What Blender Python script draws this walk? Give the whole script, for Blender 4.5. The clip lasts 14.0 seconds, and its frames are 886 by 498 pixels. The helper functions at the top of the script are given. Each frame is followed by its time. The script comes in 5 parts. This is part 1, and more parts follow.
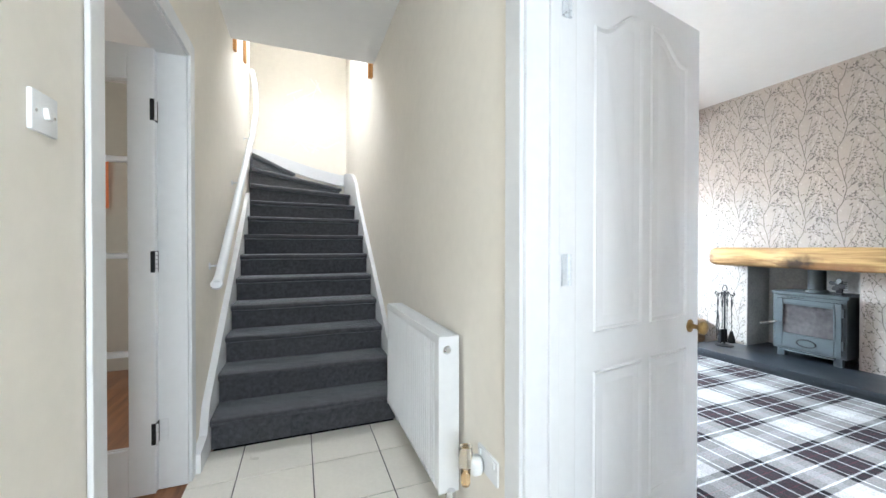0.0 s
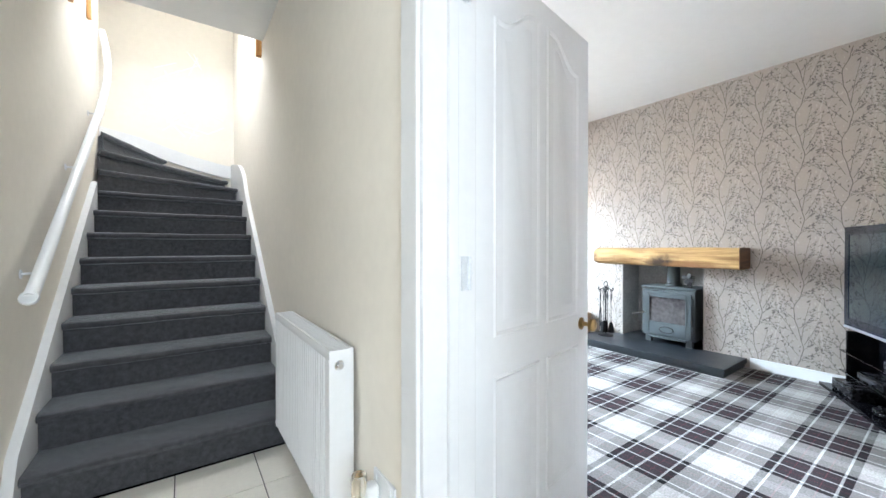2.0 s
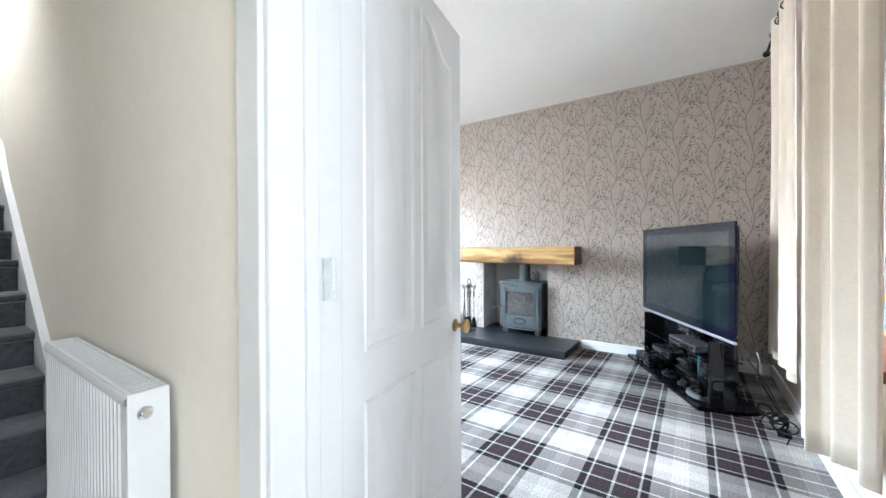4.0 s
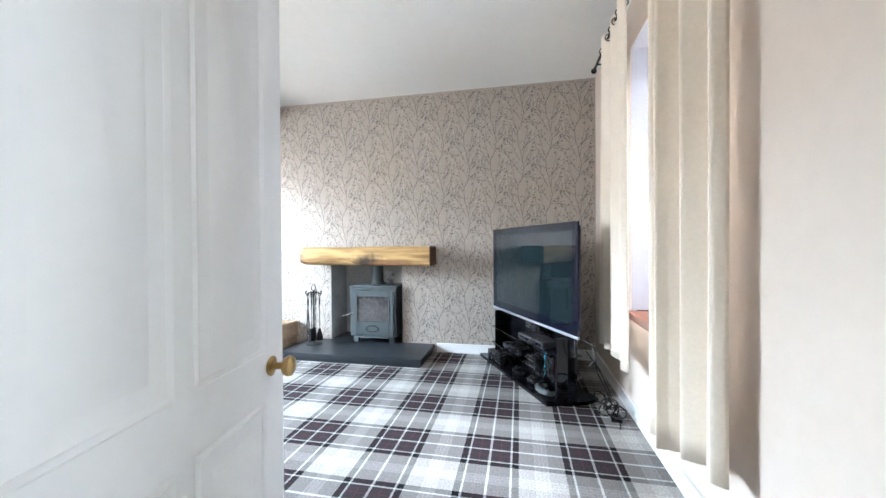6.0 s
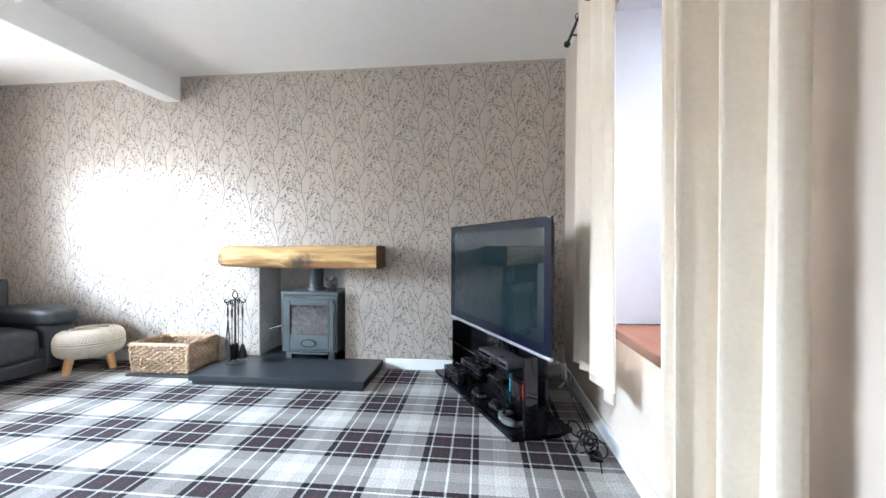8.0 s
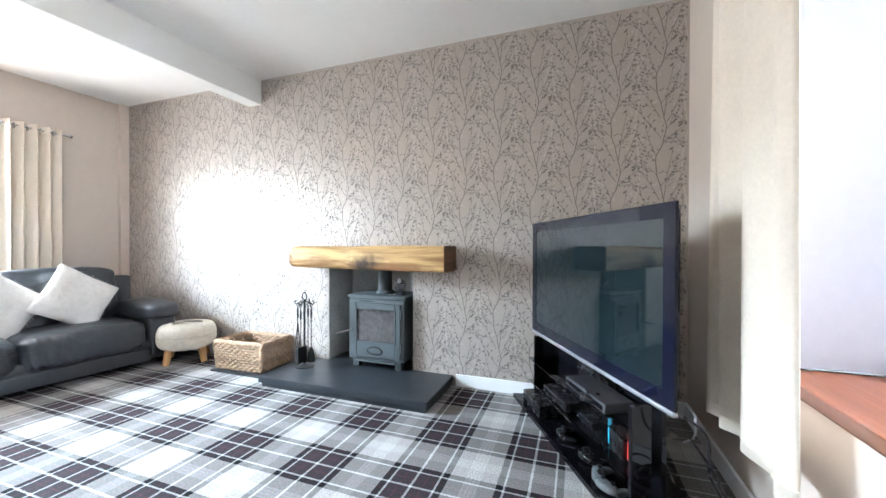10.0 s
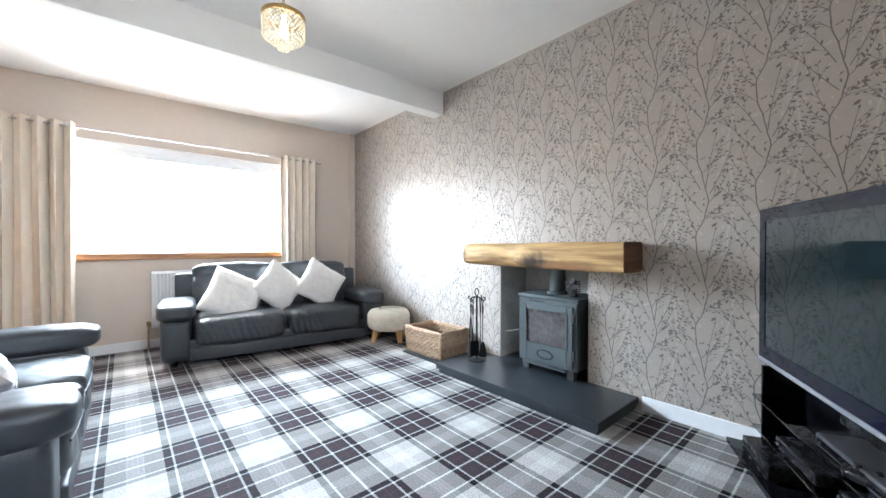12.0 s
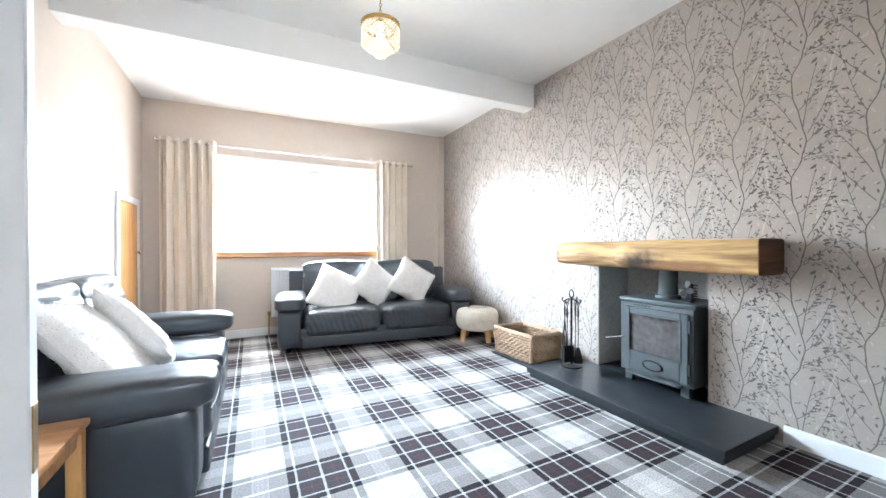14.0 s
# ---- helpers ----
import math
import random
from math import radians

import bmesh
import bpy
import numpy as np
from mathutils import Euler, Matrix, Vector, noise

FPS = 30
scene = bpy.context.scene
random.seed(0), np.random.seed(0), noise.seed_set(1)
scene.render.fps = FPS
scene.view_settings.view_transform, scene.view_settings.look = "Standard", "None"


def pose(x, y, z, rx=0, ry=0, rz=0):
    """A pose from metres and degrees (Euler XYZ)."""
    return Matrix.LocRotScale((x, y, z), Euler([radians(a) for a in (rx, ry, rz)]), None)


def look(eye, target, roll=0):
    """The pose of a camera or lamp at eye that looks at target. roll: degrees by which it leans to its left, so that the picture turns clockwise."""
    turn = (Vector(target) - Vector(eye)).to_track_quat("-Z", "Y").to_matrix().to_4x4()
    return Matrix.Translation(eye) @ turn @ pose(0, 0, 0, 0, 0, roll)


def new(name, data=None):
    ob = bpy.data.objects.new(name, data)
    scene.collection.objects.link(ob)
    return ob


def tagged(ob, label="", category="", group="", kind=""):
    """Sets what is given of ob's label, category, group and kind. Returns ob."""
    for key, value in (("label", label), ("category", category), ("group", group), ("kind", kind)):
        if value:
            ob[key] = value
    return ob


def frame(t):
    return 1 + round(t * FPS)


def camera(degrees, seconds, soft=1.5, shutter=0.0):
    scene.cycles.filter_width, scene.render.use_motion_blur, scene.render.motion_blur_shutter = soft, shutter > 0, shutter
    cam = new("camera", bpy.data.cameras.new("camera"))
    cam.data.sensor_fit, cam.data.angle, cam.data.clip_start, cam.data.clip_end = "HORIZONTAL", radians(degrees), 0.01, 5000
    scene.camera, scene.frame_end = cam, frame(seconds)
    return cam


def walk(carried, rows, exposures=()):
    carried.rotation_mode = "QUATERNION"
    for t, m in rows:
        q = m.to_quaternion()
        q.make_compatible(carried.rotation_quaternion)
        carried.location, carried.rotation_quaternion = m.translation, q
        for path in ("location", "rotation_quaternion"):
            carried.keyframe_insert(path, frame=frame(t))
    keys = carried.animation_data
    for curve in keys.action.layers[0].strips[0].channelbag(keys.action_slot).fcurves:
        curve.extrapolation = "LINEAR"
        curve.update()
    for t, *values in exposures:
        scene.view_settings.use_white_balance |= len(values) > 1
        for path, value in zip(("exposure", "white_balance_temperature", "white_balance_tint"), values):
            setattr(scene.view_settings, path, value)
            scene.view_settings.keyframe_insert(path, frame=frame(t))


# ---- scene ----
EXPO, KELVIN = 0.4, 6000
cam = camera(100.64, 14.0)
# seconds, x, y, z, yaw, pitch, roll
ROWS = [
    (0.0, 0.0887, 0.0672, 1.1729, -21.256, -0.457, -0.053),
    (0.5, 0.1164, 0.0864, 1.1738, -23.813, -0.460, -0.016),
    (1.0, 0.1468, 0.1112, 1.1755, -27.045, -0.466, -0.011),
    (1.5, 0.1722, 0.1360, 1.1753, -30.791, -0.450, 0.001),
    (2.0, 0.1924, 0.1616, 1.1775, -35.179, -0.426, 0.007),
    (2.5, 0.2084, 0.1843, 1.1794, -39.867, -0.426, 0.038),
    (3.0, 0.2307, 0.2240, 1.1781, -44.933, -0.415, 0.023),
    (3.5, 0.2513, 0.2545, 1.1759, -50.109, -0.438, 0.060),
    (6.0, 0.7228, 0.4583, 1.1672, -78.301, -0.491, 0.352),
    (6.5, 0.8328, 0.4648, 1.1734, -82.518, -0.494, -0.053),
    (7.0, 0.9624, 0.4632, 1.1678, -84.820, -0.470, -0.091),
    (9.5, 1.6728, 0.4474, 1.1607, -76.299, -0.435, -0.125),
    (10.0, 1.7607, 0.4180, 1.1595, -70.129, -0.408, -0.135),
    (10.5, 1.8308, 0.3852, 1.1531, -62.305, -0.365, -0.026),
    (11.0, 1.8913, 0.3485, 1.1456, -54.050, -0.374, -0.087),
    (11.5, 1.9445, 0.3518, 1.1438, -47.076, -0.426, -0.091),
    (12.0, 1.9700, 0.3425, 1.1386, -40.973, -0.509, 0.037),
    (12.5, 1.9758, 0.3676, 1.1358, -36.260, -0.526, 0.011),
    (13.0, 1.9906, 0.3881, 1.1340, -32.148, -0.506, -0.032),
    (13.5, 1.9867, 0.3994, 1.1308, -29.194, -0.489, -0.014),
    (14.0, 1.9745, 0.3963, 1.1209, -27.565, -0.380, 0.079),
]
walk(cam, [(t, pose(x, y, z, 90 + pitch, roll, yaw)) for t, x, y, z, yaw, pitch, roll in ROWS], [(t, EXPO + e, KELVIN, 8) for t, e in ((0.0, 0.27), (3.0, 0.28), (6.5, 0.18), (9.5, 0.16), (10.5, 0.15), (11.2, 0.08), (12.0, -0.16), (12.7, -0.18), (13.2, -0.06), (14.0, 0.17))])

# ---- world and lights ----
world = bpy.data.worlds.new("world")
scene.world = world
world.use_nodes = True
wn = world.node_tree
sky = wn.nodes.new("ShaderNodeTexSky")
sky.sky_type, sky.sun_disc = "NISHITA", False
sky.sun_elevation, sky.sun_rotation = radians(52), radians(-15)
wn.nodes["Background"].inputs[1].default_value = 0.12
wn.links.new(sky.outputs[0], wn.nodes["Background"].inputs[0])


def area_lamp(name, eye, target, w, h, power, color, spread=180):
    data = bpy.data.lights.new(name, "AREA")
    data.shape, data.size, data.size_y, data.energy, data.color = "RECTANGLE", w, h, power, color
    data.spread = radians(spread)
    ob = new(name, data)
    ob.matrix_world = look(eye, target)
    return ob


# daylight standing in the openings: lounge north and south windows, front door light
area_lamp("window_light_north", (2.58, 5.73, 1.63), (2.58, 0, 0.9), 1.9, 1.15, 78, (1.0, 0.96, 0.90))
area_lamp("sky_light_north", (2.3, 8.2, 2.95), (2.6, 5.0, 2.6), 6.4, 1.3, 3150, (0.70, 0.86, 1.0))
area_lamp("window_light_south", (2.9, -1.40, 2.55), (3.4, 2.2, -0.4), 1.5, 1.4, 105, (0.84, 0.91, 1.0), 118)
area_lamp("front_door_light", (0.0, -1.52, 1.45), (0.4, 3, 1.1), 0.7, 1.5, 27, (0.86, 0.94, 1.0))
# unseen fill lamp hung free in the closed stairwell, for daylight from upstairs
area_lamp("landing_light", (0.0, 4.40, 4.05), (0.50, 2.6, 0.8), 0.7, 0.7, 30, (0.97, 0.98, 1.0))
area_lamp("side_room_light", (-3.32, 2.6, 1.5), (0, 2.6, 1.2), 1.2, 1.2, 16, (1.0, 0.97, 0.92))

sun = bpy.data.lights.new("sun", "SUN")
sun.energy, sun.angle, sun.color = 4.5, radians(0.5), (1.0, 0.95, 0.87)
away = Vector((math.sin(radians(-15)) * math.cos(radians(52)), math.cos(radians(-15)) * math.cos(radians(52)), math.sin(radians(52))))
new("sun", sun).matrix_world = look(Vector((2.6, 5.0, 1.0)) + away * 20, Vector((2.6, 5.0, 1.0)))

lamp = bpy.data.lights.new("pendant_light", "POINT")
lamp.energy, lamp.color, lamp.shadow_soft_size = 15, (1.0, 0.80, 0.52), 0.03
new("pendant_light", lamp).location = (2.645, 2.46, 2.315)


# ---- materials ----
def material(name, base, rough=0.6, metal=0.0, noise_scale=0.0, mix=0.12, bump=0.0, bump_scale=60.0, spec=0.5, rnd=0.0):
    """Principled surface with colour variation at two scales and fine relief."""
    m = bpy.data.materials.new(name)
    m.use_nodes = True
    n, l = m.node_tree.nodes, m.node_tree.links
    b = n["Principled BSDF"]
    b.inputs["Roughness"].default_value, b.inputs["Metallic"].default_value = rough, metal
    b.inputs["Specular IOR Level"].default_value = spec
    col = None
    rgb = n.new("ShaderNodeRGB")
    rgb.outputs[0].default_value = (*base, 1)
    col = rgb.outputs[0]
    tc = n.new("ShaderNodeTexCoord")
    if noise_scale:
        a, c = n.new("ShaderNodeTexNoise"), n.new("ShaderNodeTexNoise")
        a.inputs["Scale"].default_value, c.inputs["Scale"].default_value = noise_scale, noise_scale * 9
        a.inputs["Detail"].default_value = 4
        add = n.new("ShaderNodeMath")
        add.operation = "ADD"
        l.new(tc.outputs["Object"], a.inputs["Vector"])
        l.new(tc.outputs["Object"], c.inputs["Vector"])
        l.new(a.outputs["Fac"], add.inputs[0])
        l.new(c.outputs["Fac"], add.inputs[1])
        mr = n.new("ShaderNodeMapRange")
        mr.inputs["From Min"].default_value, mr.inputs["From Max"].default_value = 0.6, 1.4
        mr.inputs["To Min"].default_value, mr.inputs["To Max"].default_value = 1 - mix, 1 + mix
        l.new(add.outputs[0], mr.inputs["Value"])
        hsv = n.new("ShaderNodeHueSaturation")
        l.new(col, hsv.inputs["Color"])
        l.new(mr.outputs[0], hsv.inputs["Value"])
        col = hsv.outputs[0]
        rr = n.new("ShaderNodeMapRange")
        rr.inputs["To Min"].default_value, rr.inputs["To Max"].default_value = max(rough - 0.08, 0.02), min(rough + 0.08, 1)
        l.new(a.outputs["Fac"], rr.inputs["Value"])
        l.new(rr.outputs[0], b.inputs["Roughness"])
    if rnd:
        oi = n.new("ShaderNodeObjectInfo")
        mr2 = n.new("ShaderNodeMapRange")
        mr2.inputs["To Min"].default_value, mr2.inputs["To Max"].default_value = 1 - rnd, 1 + rnd
        l.new(oi.outputs["Random"], mr2.inputs["Value"])
        h2 = n.new("ShaderNodeHueSaturation")
        l.new(col, h2.inputs["Color"])
        l.new(mr2.outputs[0], h2.inputs["Value"])
        col = h2.outputs[0]
    if bump:
        t = n.new("ShaderNodeTexNoise")
        t.inputs["Scale"].default_value, t.inputs["Detail"].default_value = bump_scale, 5
        bp = n.new("ShaderNodeBump")
        bp.inputs["Strength"].default_value, bp.inputs["Distance"].default_value = bump, 0.003
        l.new(tc.outputs["Object"], t.inputs["Vector"])
        l.new(t.outputs["Fac"], bp.inputs["Height"])
        l.new(bp.outputs[0], b.inputs["Normal"])
    l.new(col, b.inputs["Base Color"])
    return m


def wood_material(name, light, dark, axis="X", scale=14.0, rough=0.4, rings=2.0):
    m = material(name, light, rough)
    n, l = m.node_tree.nodes, m.node_tree.links
    b = n["Principled BSDF"]
    tc, mp = n.new("ShaderNodeTexCoord"), n.new("ShaderNodeMapping")
    mp.inputs["Scale"].default_value = {"X": (0.08, 1, 1), "Y": (1, 0.08, 1), "Z": (1, 1, 0.08)}[axis]
    l.new(tc.outputs["Object"], mp.inputs["Vector"])
    a = n.new("ShaderNodeTexNoise")
    a.inputs["Scale"].default_value, a.inputs["Detail"].default_value, a.inputs["Distortion"].default_value = scale, 6, rings
    c = n.new("ShaderNodeTexNoise")
    c.inputs["Scale"].default_value, c.inputs["Detail"].default_value = scale * 8, 3
    l.new(mp.outputs[0], a.inputs["Vector"])
    l.new(mp.outputs[0], c.inputs["Vector"])
    ad = n.new("ShaderNodeMath")
    ad.operation = "MULTIPLY_ADD"
    ad.inputs[1].default_value = 0.4
    l.new(c.outputs["Fac"], ad.inputs[0])
    l.new(a.outputs["Fac"], ad.inputs[2])
    r = n.new("ShaderNodeValToRGB")
    r.color_ramp.elements[0].position, r.color_ramp.elements[0].color = 0.5, (*dark, 1)
    r.color_ramp.elements[1].position, r.color_ramp.elements[1].color = 0.82, (*light, 1)
    l.new(ad.outputs[0], r.inputs[0])
    l.new(r.outputs[0], b.inputs["Base Color"])
    bp = n.new("ShaderNodeBump")
    bp.inputs["Strength"].default_value, bp.inputs["Distance"].default_value = 0.25, 0.004
    l.new(ad.outputs[0], bp.inputs["Height"])
    l.new(bp.outputs[0], b.inputs["Normal"])
    return m


def tartan_material(name):
    """Woven tartan carpet: the same stripe order across and along, period 0.545 m."""
    m = material(name, (0.5, 0.5, 0.5), 0.95, spec=0.15)
    n, l = m.node_tree.nodes, m.node_tree.links
    b = n["Principled BSDF"]
    tc, sep = n.new("ShaderNodeTexCoord"), n.new("ShaderNodeSeparateXYZ")
    wob = n.new("ShaderNodeTexNoise")
    wob.inputs["Scale"].default_value = 90
    l.new(tc.outputs["Object"], wob.inputs["Vector"])
    l.new(tc.outputs["Object"], sep.inputs[0])
    stops = [(0.0, "w"), (0.009, "d"), (0.098, "r"), (0.106, "d"), (0.202, "w"), (0.219, "k"), (0.285, "g"), (0.430, "w"), (0.442, "l"), (0.474, "w"), (0.486, "l")]
    tone = {"r": (0.15, 0.040, 0.052), "w": (0.58, 0.58, 0.57), "d": (0.046, 0.034, 0.039), "k": (0.006, 0.006, 0.008), "g": (0.44, 0.42, 0.405), "l": (0.53, 0.505, 0.485)}
    cols = []
    for axis, start in ((0, 2.83), (1, 0.08)):
        sh = n.new("ShaderNodeMath")
        sh.operation = "ADD"
        sh.inputs[1].default_value = 54.5 - start
        jit = n.new("ShaderNodeMath")
        jit.operation = "MULTIPLY_ADD"
        jit.inputs[1].default_value = 0.009
        l.new(wob.outputs["Fac"], jit.inputs[0])
        l.new(sep.outputs[axis], jit.inputs[2])
        l.new(jit.outputs[0], sh.inputs[0])
        dv = n.new("ShaderNodeMath")
        dv.operation = "MULTIPLY"
        dv.inputs[1].default_value = 1 / 0.545
        l.new(sh.outputs[0], dv.inputs[0])
        pp = n.new("ShaderNodeMath")
        pp.operation = "PINGPONG"
        pp.inputs[1].default_value = 0.5
        l.new(dv.outputs[0], pp.inputs[0])
        r = n.new("ShaderNodeValToRGB")
        r.color_ramp.interpolation = "CONSTANT"
        for i, (p, k) in enumerate(stops):
            e = r.color_ramp.elements[i] if i < 2 else r.color_ramp.elements.new(p)
            e.position, e.color = p, (*tone[k], 1)
        l.new(pp.outputs[0], r.inputs[0])
        cols.append(r.outputs[0])
    mx = n.new("ShaderNodeMix")
    mx.data_type = "RGBA"
    mx.inputs["Factor"].default_value = 0.5
    l.new(cols[0], mx.inputs["A"])
    l.new(cols[1], mx.inputs["B"])
    ml = n.new("ShaderNodeMix")
    ml.data_type, ml.blend_type = "RGBA", "MULTIPLY"
    ml.inputs["Factor"].default_value = 0.38
    l.new(mx.outputs["Result"], ml.inputs["A"])
    l.new(mx.outputs["Result"], ml.inputs["B"])
    # fleck of the pile
    fl, mr = n.new("ShaderNodeTexNoise"), n.new("ShaderNodeMapRange")
    fl.inputs["Scale"].default_value, fl.inputs["Detail"].default_value = 120, 6
    l.new(tc.outputs["Object"], fl.inputs["Vector"])
    mr.inputs["From Min"].default_value, mr.inputs["From Max"].default_value = 0.3, 0.7
    mr.inputs["To Min"].default_value, mr.inputs["To Max"].default_value = 0.66, 1.25
    l.new(fl.outputs["Fac"], mr.inputs["Value"])
    hs = n.new("ShaderNodeHueSaturation")
    l.new(ml.outputs["Result"], hs.inputs["Color"])
    l.new(mr.outputs[0], hs.inputs["Value"])
    l.new(hs.outputs[0], b.inputs["Base Color"])
    bp = n.new("ShaderNodeBump")
    bp.inputs["Strength"].default_value, bp.inputs["Distance"].default_value = 0.5, 0.006
    l.new(fl.outputs["Fac"], bp.inputs["Height"])
    l.new(bp.outputs[0], b.inputs["Normal"])
    return m


def glass_material(name, tint=(1, 1, 1), rough=0.0):
    m = bpy.data.materials.new(name)
    m.use_nodes = True
    b = m.node_tree.nodes["Principled BSDF"]
    b.inputs["Base Color"].default_value = (*tint, 1)
    b.inputs["Transmission Weight"].default_value, b.inputs["Roughness"].default_value = 1.0, rough
    return m


def glow_material(name, color, strength):
    m = bpy.data.materials.new(name)
    m.use_nodes = True
    b = m.node_tree.nodes["Principled BSDF"]
    b.inputs["Base Color"].default_value = (*color, 1)
    b.inputs["Emission Color"].default_value, b.inputs["Emission Strength"].default_value = (*color, 1), strength
    return m


HALL = material("hall_wall_paint", (0.84, 0.79, 0.705), 0.75, noise_scale=2.2, mix=0.03, bump=0.06, bump_scale=120)
TAUPE = material("lounge_wall_paint", (0.60, 0.515, 0.445), 0.8, noise_scale=2.0, mix=0.03, bump=0.06, bump_scale=140)
CEIL = material("ceiling_paint", (0.85, 0.845, 0.83), 0.85, noise_scale=1.5, mix=0.02, bump=0.1, bump_scale=90)
WHITE = material("white_gloss_paint", (0.82, 0.83, 0.85), 0.32, noise_scale=3.0, mix=0.02, bump=0.05, bump_scale=40)
TRIM = material("white_trim_paint", (0.76, 0.765, 0.775), 0.4, noise_scale=3.0, mix=0.03, bump=0.05, bump_scale=50)
PAPER = material("wallpaper_ground", (0.465, 0.412, 0.368), 0.47, 0.32, noise_scale=6.0, mix=0.06, bump=0.12, bump_scale=220)
PRINT = material("wallpaper_print", (0.175, 0.155, 0.140), 0.6, 0.0, noise_scale=30.0, mix=0.2)
PRINT_PALE = material("wallpaper_pale_print", (0.545, 0.495, 0.455), 0.42, 0.3, noise_scale=30.0, mix=0.1)
TARTAN = tartan_material("tartan_carpet")
STAIR = material("charcoal_stair_carpet", (0.066, 0.066, 0.072), 0.95, noise_scale=38.0, mix=0.55, bump=1.0, bump_scale=210, spec=0.15)
pile = STAIR.node_tree.nodes["Principled BSDF"]
pile.inputs["Sheen Weight"].default_value, pile.inputs["Sheen Roughness"].default_value = 0.55, 0.45
pile.inputs["Sheen Tint"].default_value = (0.85, 0.90, 0.95, 1)
TILE = material("cream_floor_tile", (0.78, 0.745, 0.67), 0.3, noise_scale=5.0, mix=0.05, bump=0.04, bump_scale=30, rnd=0.03)
GROUT = material("grey_grout", (0.10, 0.095, 0.09), 0.9, noise_scale=40, mix=0.2)
SLATE = material("black_slate", (0.017, 0.021, 0.026), 0.40, noise_scale=7.0, mix=0.3, bump=0.25, bump_scale=35)
OAK_Y = wood_material("rustic_oak", (0.60, 0.38, 0.15), (0.24, 0.12, 0.035), "Y", 6.0, 0.62, 3.5)
OAK_X = wood_material("oak_along_sill", (0.50, 0.25, 0.10), (0.27, 0.11, 0.04), "X", 12.0, 0.3)
OAK_Z = wood_material("oak_door", (0.58, 0.30, 0.10), (0.40, 0.18, 0.05), "Z", 12.0, 0.35)
PINE = wood_material("pale_wood", (0.62, 0.37, 0.16), (0.46, 0.24, 0.09), "Z", 14.0, 0.4)
MAHOG = wood_material("red_brown_sill_wood", (0.15, 0.047, 0.020), (0.08, 0.025, 0.011), "X", 12.0, 0.28)
LEATHER = material("dark_grey_leather", (0.025, 0.030, 0.037), 0.36, noise_scale=3.0, mix=0.18, bump=0.25, bump_scale=260, spec=0.62)
PILE = material("white_fur_pile", (0.76, 0.73, 0.70), 0.95, noise_scale=22.0, mix=0.06, spec=0.1)
FUR = material("white_faux_fur", (0.74, 0.71, 0.68), 0.95, noise_scale=22.0, mix=0.12, bump=1.0, bump_scale=90, spec=0.1)
WOOL = material("cream_wool_knit", (0.68, 0.62, 0.53), 0.95, noise_scale=20, mix=0.15, bump=1.0, bump_scale=60, spec=0.1)
SEAGRASS = material("woven_seagrass", (0.40, 0.275, 0.18), 0.8, noise_scale=25.0, mix=0.35, bump=0.5, bump_scale=150, rnd=0.2)
STOVE = material("grey_stove_paint", (0.066, 0.079, 0.084), 0.55, 0.2, noise_scale=10, mix=0.1, bump=0.08, bump_scale=200)
IRON = material("black_iron", (0.02, 0.02, 0.022), 0.5, 0.6, noise_scale=30, mix=0.2)
STEEL = material("chrome", (0.75, 0.76, 0.78), 0.16, 1.0, noise_scale=20, mix=0.05)
BRASS = material("aged_brass", (0.40, 0.27, 0.115), 0.3, 1.0, noise_scale=20, mix=0.2)
BLACKGLASS = material("black_glass", (0.005, 0.005, 0.007), 0.04, spec=0.28)
SCREEN = material("tv_screen_glass", (0.010, 0.018, 0.021), 0.035, spec=0.36)
BEZEL = material("blue_black_bezel_gloss", (0.006, 0.007, 0.018), 0.06, spec=0.16)
PLASTIC = material("black_plastic", (0.009, 0.009, 0.010), 0.27, noise_scale=20, mix=0.2, spec=0.3)
GREYPL = material("grey_plastic", (0.045, 0.045, 0.05), 0.45, noise_scale=20, mix=0.2)
REDPL = material("red_plastic", (0.75, 0.05, 0.04), 0.35, noise_scale=20, mix=0.1)
CYANPL = material("blue_plastic", (0.02, 0.38, 0.52), 0.35, noise_scale=20, mix=0.1)
CLEAR = glass_material("clear_glass")
SMOKE = glass_material("smoked_glass", (0.55, 0.58, 0.60))
CURTAIN = material("cream_curtain_cotton", (0.78, 0.69, 0.585), 0.9, noise_scale=8.0, mix=0.06, bump=0.25, bump_scale=400, spec=0.15)
RENDERED = material("recess_cement_render", (0.40, 0.385, 0.365), 0.9, noise_scale=5.0, mix=0.25, bump=0.4, bump_scale=60)
PLASTICW = material("white_switch_plastic", (0.80, 0.81, 0.82), 0.35, noise_scale=10, mix=0.02)
HINGE = material("painted_steel_hinge", (0.68, 0.71, 0.74), 0.3, 0.3, noise_scale=40, mix=0.15)
PARQUET = wood_material("red_brown_floor_wood", (0.34, 0.15, 0.06), (0.16, 0.06, 0.025), "Y", 8.0, 0.35)
# white paint darkened in its colour to offset the strong south window lamp
REVEAL = material("toned_down_reveal_paint", (0.34, 0.325, 0.35), 0.7, noise_scale=3, mix=0.03, bump=0.06, bump_scale=90)
# patchy brown in the base colour stands for the room mirrored in the glass
STOVEGLASS = material("mottled_stove_glass", (0.085, 0.075, 0.075), 0.07, noise_scale=2.6, mix=0.6, spec=0.9)


